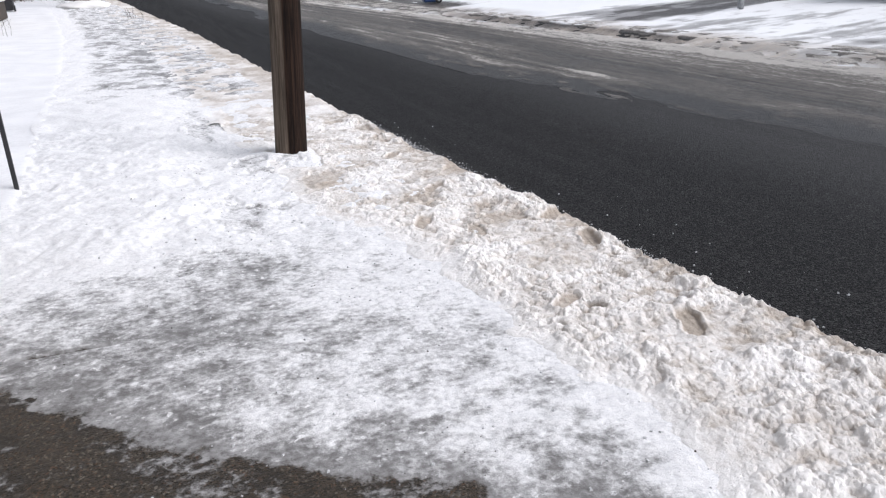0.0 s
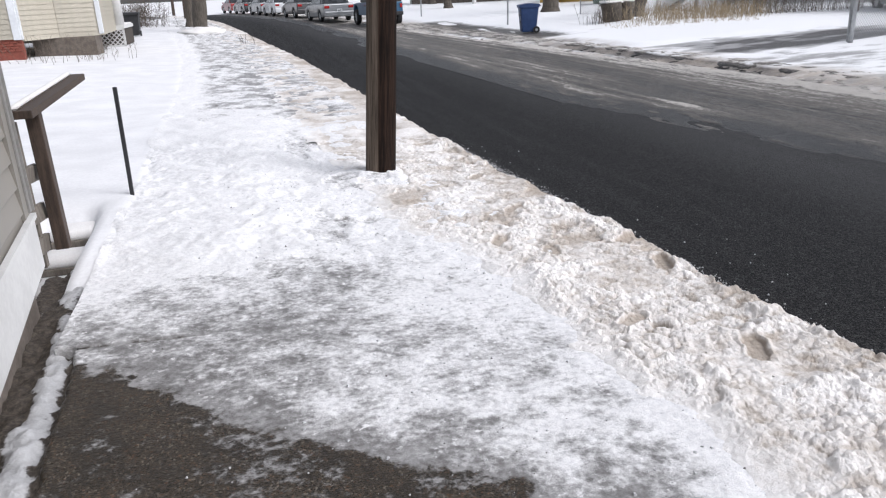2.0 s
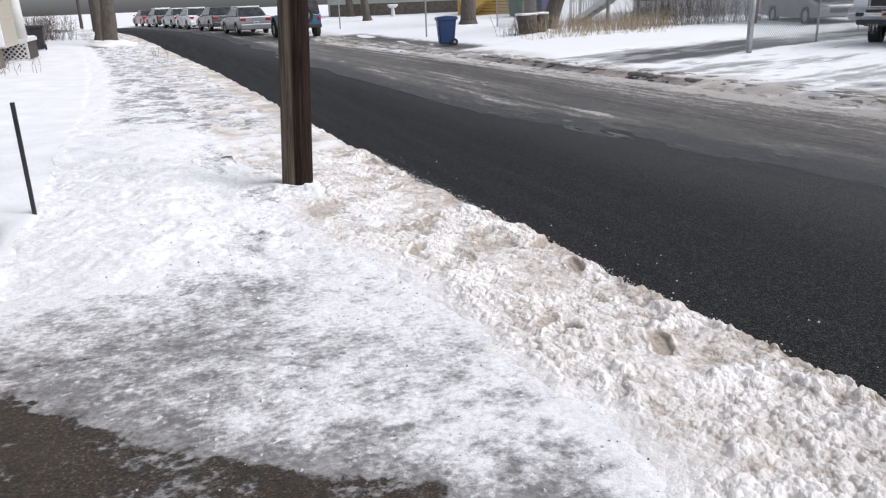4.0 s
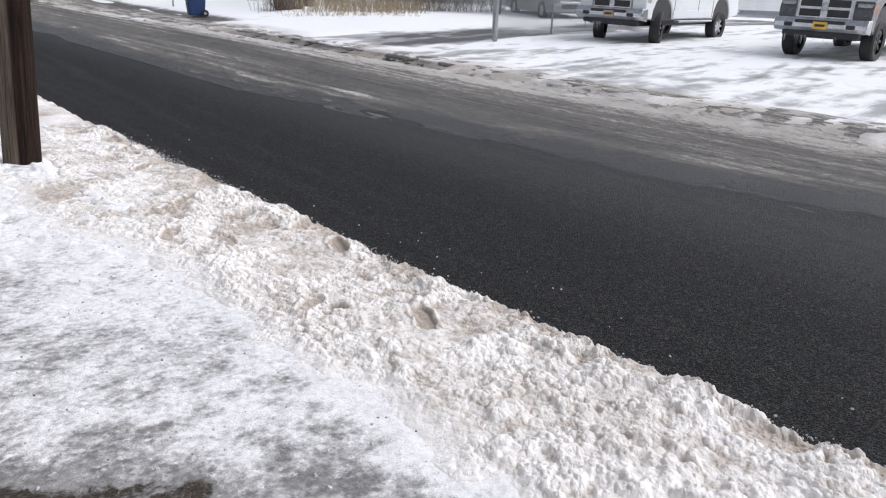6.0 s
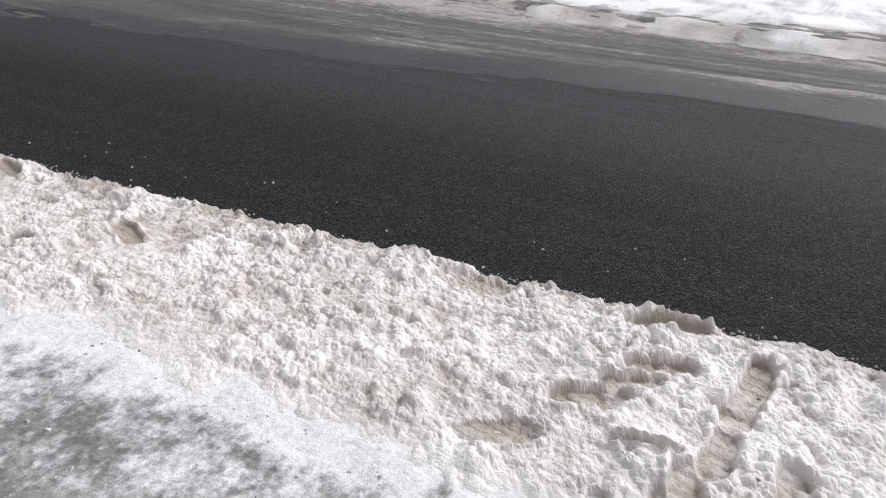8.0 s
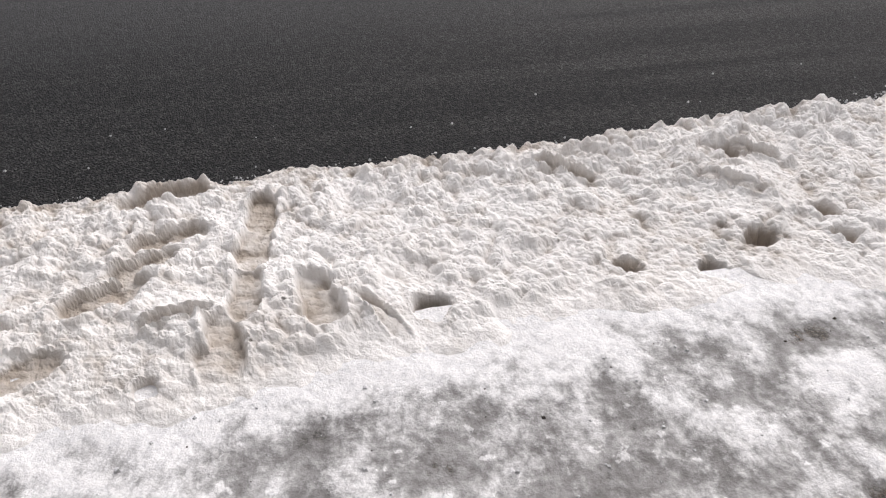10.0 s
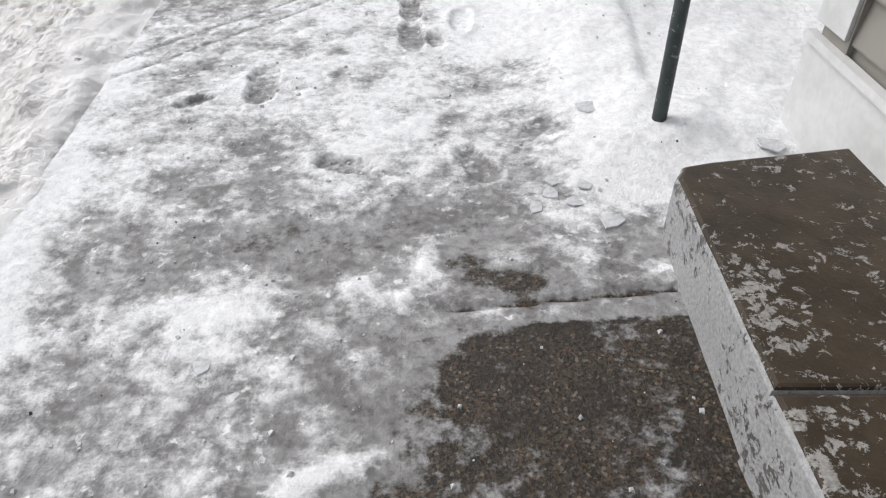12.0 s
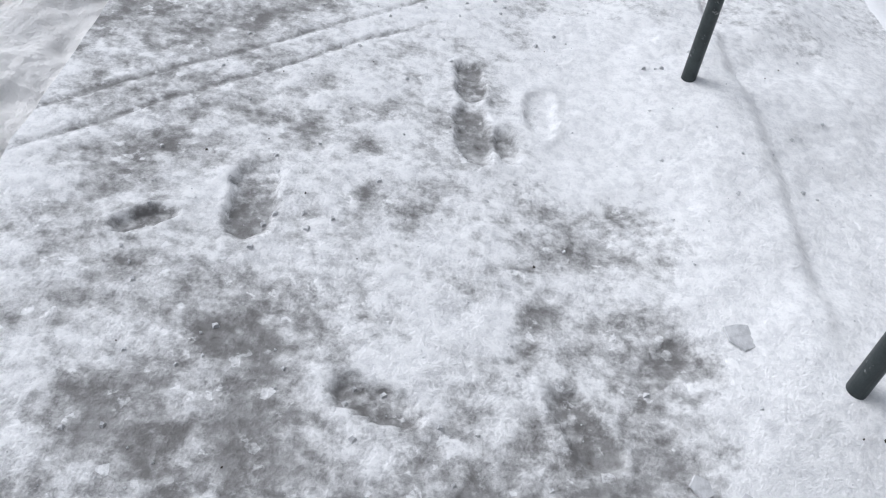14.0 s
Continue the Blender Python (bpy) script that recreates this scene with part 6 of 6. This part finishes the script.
scrub("dry_weeds", "a few stalks and a broken twig beside the road", 7, along((-2.9, 31.2), (-2.7, 32.0), 0.2), 0.5, 0.012, M_BRANCH, 7, 1)


# ---------- houses beyond ----------
def clad(parent, name, material, p, length, z0, z1, turn, expo=0.16, label=""):
    """A wall with lapped boards; it faces local -y, starts at p and runs along local x."""
    w = part(name, boxes(((length, 0.14, z1 - z0), (length / 2, 0.075, (z0 + z1) / 2))), material, parent, label)
    w.matrix_basis = pose(p[0], p[1], 0, 0, 0, turn)
    b = part("siding_board", prism([(0.0, 0.0), (-0.028, 0.0), (-0.004, expo + 0.01), (0.0, expo + 0.01)], 0.03, length - 0.03, axis="x"), material, w)
    b.matrix_basis = pose(0, 0, z0)
    for i in range(1, int((z1 - z0) / expo)):
        share("siding_board", b, pose(0, 0, z0 + expo * i), w)
    return w


def far_window(parent, x, z, wide, high):
    f = part("window_frame", boxes(((wide + 0.2, 0.06, high + 0.2), (x, -0.02, z), None, 0.008)), M_WHITE, parent)
    part("pane", boxes(((wide, 0.03, high), (x, -0.055, z))), M_GLASS, f)
    part("sill", boxes(((wide + 0.3, 0.12, 0.06), (x, -0.06, z - high / 2 - 0.12), None, 0.008)), M_WHITE, f)


# cream house further along the pavement: its side faces the camera
gx, gy = -9.35, 25.6
cream = thing("house", pose(gx, gy, z_at(gx, gy)), "cream clapboard house on a red brick base", "house")
clad(cream, "wall", M_CREAM, (-7.0, 0.0), 7.0, 0.62, 3.6, 0, 0.15)
part("base", boxes(((7.0, 0.2, 0.9), (-3.5, 0.14, 0.20))), M_BRICK, cream, "red brick base")
for row in range(4):
    for i in range(16):
        if row == 0 and i == 0:
            brick = part("brick", boxes(((0.20, 0.03, 0.062), (0, 0, 0), None, 0.004)), M_BRICK, cream)
            brick.matrix_basis = pose(-0.12, 0.03, 0.30)
        else:
            share("brick", brick, pose(-0.12 - 0.22 * i - 0.11 * (row % 2), 0.03, 0.30 + 0.08 * row), cream)
part("corner_trim", boxes(((0.20, 0.05, 3.0), (-0.09, -0.03, 2.1), None, 0.006), ((0.05, 0.2, 3.0), (0.03, 0.08, 2.1), None, 0.006)), M_PALE, cream, "pale corner board")
bay = clad(cream, "bay_wall", M_CREAM, (0.02, 0.1), 1.6, 0.55, 3.6, 62, 0.15, "narrow angled bay wall")
clad(cream, "bay_wall", M_CREAM, (0.75, 1.5), 1.3, 0.55, 3.6, 20, 0.15, "bay wall facing the camera")
clad(cream, "side_wall", M_CREAM, (1.98, 1.95), 4.5, 0.55, 3.6, 92, 0.15, "wall facing the street")
part("bay_base", boxes(((1.9, 1.2, 0.8), (0.9, 2.0, 0.15))), M_STONEBASE, cream, "dark stone base under the bay")
part("corner_trim", boxes(((0.14, 0.14, 3.0), (1.99, 1.93, 2.1), None, 0.01)), M_PALE, cream, "pale corner board")
meter = part("meter_box", boxes(((0.30, 0.16, 0.42), (-1.15, -0.10, 2.05), None, 0.015)), M_METER, cream, "grey electricity meter box")
part("dial", tubes(((-1.15, -0.18, 2.2), (-1.15, -0.25, 2.2), 0.10), sides=18), M_GLASS, meter)
part("conduit", tubes(((-1.15, -0.07, 1.84), (-1.15, -0.07, 1.25), 0.03), ((-1.15, -0.07, 1.25), (-1.45, -0.07, 1.02), 0.03), ((-1.45, -0.07, 1.02), (-3.2, -0.07, 1.0), 0.03), sides=10), M_METER, meter, "bent grey conduit")
tagged(part("ceiling", boxes(((9.2, 7.0, 0.12), (-2.6, 3.6, 3.66))), M_TRIM), "plain ceiling closing the cream house", "ceiling", kind="structure").matrix_basis = cream.matrix_basis.copy()
tagged(part("rear_wall", boxes(((0.14, 7.0, 3.4), (-6.95, 3.6, 1.9)), ((9.0, 0.14, 3.4), (-2.6, 7.0, 1.9))), M_CREAM), "plain rear wall of the cream house", "wall", kind="structure").matrix_basis = cream.matrix_basis.copy()
porch = thing("porch", pose(-7.9, 31.6, z_at(-7.9, 31.6)), "small white porch with lattice skirt and a round column", "porch")
part("floor", boxes(((1.4, 2.6, 0.12), (0, 1.3, 0.72), None, 0.01)), M_WHITE, porch)
part("snow_cover", boxes(((1.3, 2.5, 0.06), (0, 1.3, 0.80), None, 0.025)), M_SNOW, porch)
part("column", tubes(((0.5, 0.2, 0.78), (0.5, 0.2, 3.1), 0.20, 0.17), sides=24), M_WHITE, porch, smooth=True)
part("brick_pier", boxes(((0.7, 0.5, 2.4), (-0.4, 0.6, 1.98), None, 0.01)), M_BRICK, porch)
frame_bm = boxes(((1.34, 0.05, 0.07), (0, -0.02, 0.64)), ((1.34, 0.05, 0.07), (0, -0.02, 0.03)), ((0.07, 0.05, 0.66), (0.65, -0.02, 0.33)), ((0.07, 0.05, 0.66), (-0.65, -0.02, 0.33)))
lattice = part("lattice_frame", frame_bm, M_WHITE, porch)
for k in range(-3, 8):
    for s in (-1, 1):
        x0, x1 = -0.62 + 0.18 * k, -0.62 + 0.18 * k + 0.56
        z0, z1 = 0.06, 0.62
        if x0 < -0.62:
            z0, x0 = z0 + (-0.62 - x0), -0.62
        if x1 > 0.62:
            z1, x1 = z1 - (x1 - 0.62), 0.62
        if z1 - z0 < 0.05:
            continue
        if s < 0:
            z0, z1 = 0.68 - z0, 0.68 - z1
        part("slat", boxes(((math.hypot(x1 - x0, z1 - z0), 0.012, 0.04), ((x0 + x1) / 2, -0.03 + 0.012 * s, (z0 + z1) / 2), Euler((0, -math.atan2(z1 - z0, x1 - x0), 0)).to_matrix())), M_WHITE, lattice)
# Solid dark block in place of the shade under the porch floor.
part("shade_block", boxes(((1.3, 2.4, 0.6), (0, 1.35, 0.33))), M_EARTH, porch)

# pale house with its white stair behind the low fence
pale = thing("house", pose(19.3, 31.9, z_at(19.3, 31.9), 0, 0, -53), "pale blue-white clapboard house with a raised porch", "house")
clad(pale, "wall", M_PALE, (0.0, 0.0), 15.0, 0.95, 3.8, 0, 0.14)
part("base", boxes(((15.0, 0.16, 1.1), (7.5, 0.12, 0.40))), M_PALE, pale, "pale rendered base")
part("sill_beam", boxes(((15.0, 0.14, 0.16), (7.5, -0.02, 0.90), None, 0.01)), M_OLDWOOD, pale, "dark brown sill beam")
for wx in (9.3, 11.2, 13.0):
    far_window(pale, wx, 2.45, 0.8, 1.0)
tagged(part("rear_wall", boxes(((15.0, 0.14, 4.0), (7.5, 6.0, 1.9)), ((0.14, 6.0, 4.0), (0.07, 3.0, 1.9)), ((0.14, 6.0, 4.0), (14.93, 3.0, 1.9))), M_PALE), "plain rear walls of the pale house", "wall", kind="structure").matrix_basis = pale.matrix_basis.copy()
tagged(part("ceiling", boxes(((15.0, 6.2, 0.12), (7.5, 3.0, 3.9))), M_PALE), "plain ceiling closing the pale house", "ceiling", kind="structure").matrix_basis = pale.matrix_basis.copy()
steps = thing("porch_stair", pose(18.0, 31.6, z_at(18.0, 31.6), 0, 0, -53), "white timber stair with balusters leading to a porch", "stairs")
N_STEP = 6
for i in range(N_STEP):
    part("tread", boxes(((0.30, 1.1, 0.05), (-1.5 + 0.28 * i, -0.7, 0.16 + 0.17 * i), None, 0.006)), M_OLDWOOD, steps)
for y0 in (-0.1, -1.3):
    part("stringer", boxes(((2.0, 0.05, 0.24), (-0.78, y0, 0.52), Euler((0, radians(-31), 0)).to_matrix(), 0.006)), M_WHITE, steps)
    part("handrail", boxes(((2.0, 0.07, 0.07), (-0.78, y0, 1.48), Euler((0, radians(-31), 0)).to_matrix(), 0.01)), M_WHITE, steps)
    for i in range(13):
        part("baluster", boxes(((0.035, 0.035, 0.92), (-1.52 + 0.125 * i, y0, 0.60 + 0.076 * i))), M_WHITE, steps)
    part("newel_post", boxes(((0.11, 0.11, 1.25), (-1.68, y0, 0.55), None, 0.01)), M_WHITE, steps)
part("landing", boxes(((3.0, 1.4, 0.12), (1.6, -0.7, 1.10), None, 0.01)), M_OLDWOOD, steps)
part("snow_cover", boxes(((2.9, 1.3, 0.05), (1.6, -0.7, 1.18), None, 0.02)), M_SNOW, steps)
part("handrail", boxes(((3.0, 0.07, 0.07), (1.6, -1.35, 2.02), None, 0.01)), M_WHITE, steps)
for i in range(24):
    part("baluster", boxes(((0.035, 0.035, 0.86), (0.16 + 0.123 * i, -1.35, 1.60))), M_WHITE, steps)
for px in (0.15, 1.6, 3.0):
    part("leg", boxes(((0.11, 0.11, 1.1), (px, -1.3, 0.52), None, 0.01)), M_OLDWOOD, steps)

# yellow deck and the grey-green house behind it
deck = thing("deck", pose(15.4, 45.2, z_at(15.4, 45.2), 0, 0, -46), "yellow timber deck with a stair and skirting boards", "deck")
part("floor", boxes(((5.2, 2.4, 0.12), (2.6, 1.2, 1.25), None, 0.01)), M_YELLOW, deck)
for i in range(6):
    part("skirt_board", boxes(((5.2, 0.03, 0.16), (2.6, -0.02, 0.14 + 0.19 * i), None, 0.004)), M_YELLOW, deck)
# Dark filling stands for the shade behind the deck's skirting boards.
part("shade_block", boxes(((5.1, 2.2, 1.1), (2.6, 1.2, 0.58))), M_EARTH, deck)
for px in (0.05, 1.3, 3.9, 5.15):
    part("post", boxes(((0.12, 0.12, 2.4), (px, -0.05, 1.15), None, 0.01)), M_YELLOW, deck)
part("handrail", boxes(((2.6, 0.08, 0.08), (4.5, -0.05, 2.2), None, 0.01)), M_YELLOW, deck)
for i in range(16):
    part("baluster", boxes(((0.04, 0.04, 0.9), (3.3 + 0.16 * i, -0.05, 1.75))), M_YELLOW, deck)
for i in range(6):
    part("tread", boxes(((0.32, 1.2, 0.05), (1.0 + 0.29 * i, -0.75, 0.18 + 0.18 * i), None, 0.006)), M_YELLOW, deck)
for y0 in (-0.15, -1.35):
    part("handrail", boxes(((2.2, 0.07, 0.09), (1.72, y0, 1.55), Euler((0, radians(-32), 0)).to_matrix(), 0.01)), M_YELLOW, deck)
    part("stringer", boxes(((2.2, 0.05, 0.26), (1.72, y0, 0.60), Euler((0, radians(-32), 0)).to_matrix(), 0.01)), M_YELLOW, deck)
    part("newel_post", boxes(((0.12, 0.12, 1.3), (0.85, y0, 0.6), None, 0.01)), M_WHITE if y0 < -1 else M_YELLOW, deck)
M_SAGE = simple("grey_green_siding", (0.36, 0.38, 0.35), (0.45, 0.47, 0.43), 1.2, 0.55, bump=0.06)
sage = thing("house", pose(9.5, 56.5, z_at(9.5, 56.5), 0, 0, -46), "grey-green clapboard house behind bare trees", "house")
clad(sage, "wall", M_SAGE, (0.0, 0.0), 14.0, 0.9, 4.2, 0, 0.16)
part("base", boxes(((14.0, 0.2, 1.0), (7.0, 0.14, 0.40))), M_STONEBASE, sage, "dark stone base")
for wx in (2.0, 5.2, 11.0):
    far_window(sage, wx, 2.5, 0.9, 1.2)
tagged(part("rear_wall", boxes(((14.0, 0.14, 4.4), (7.0, 7.0, 2.0)), ((0.14, 7.0, 4.4), (0.07, 3.5, 2.0)), ((0.14, 7.0, 4.4), (13.93, 3.5, 2.0))), M_SAGE), "plain rear walls of the grey-green house", "wall", kind="structure").matrix_basis = sage.matrix_basis.copy()
tagged(part("ceiling", boxes(((14.0, 7.2, 0.12), (7.0, 3.5, 4.3))), M_SAGE), "plain ceiling closing the grey-green house", "ceiling", kind="structure").matrix_basis = sage.matrix_basis.copy()
tall = thing("house", pose(27.5, 23.2, z_at(27.5, 23.2), 0, 0, -30), "white house with dark windows behind the minivan", "house")
clad(tall, "wall", M_PALE, (0.0, 0.0), 9.0, 0.3, 4.4, 0, 0.16)
for wx in (1.4, 3.6, 5.8, 7.8):
    far_window(tall, wx, 2.3, 0.9, 1.2)
tagged(part("rear_wall", boxes(((9.0, 0.14, 4.4), (4.5, 6.0, 2.0)), ((0.14, 6.0, 4.4), (0.07, 3.0, 2.0)), ((0.14, 6.0, 4.4), (8.93, 3.0, 2.0))), M_PALE), "plain rear walls of the white house", "wall", kind="structure").matrix_basis = tall.matrix_basis.copy()
bird = thing("bird_bath", pose(12.4, 49.6, z_at(12.4, 49.6)), "small white stone bird bath capped with snow", "bird bath")
part("stem", tubes(((0, 0, 0), (0, 0, 0.6), 0.16, 0.10), sides=14), M_WHITE, bird)
part("bowl", tubes(((0, 0, 0.6), (0, 0, 0.74), 0.20, 0.36), sides=18), M_WHITE, bird)
part("snow_cap", boxes(((0.6, 0.6, 0.12), (0, 0, 0.78), None, 0.055)), M_SNOW, bird)
for (sx, sy, hh) in ((-9.2, 80.0, 7.5), (-6.9, 62.0, 7.5)):
    up = thing("utility_pole", pose(sx, sy, z_at(sx, sy), 0, 1, 0), "dark wooden utility pole far along the pavement", "utility pole")
    part("shaft", tubes(((0, 0, -0.2), (0, 0, hh), 0.15, 0.11), sides=12), M_DARKWOOD, up)
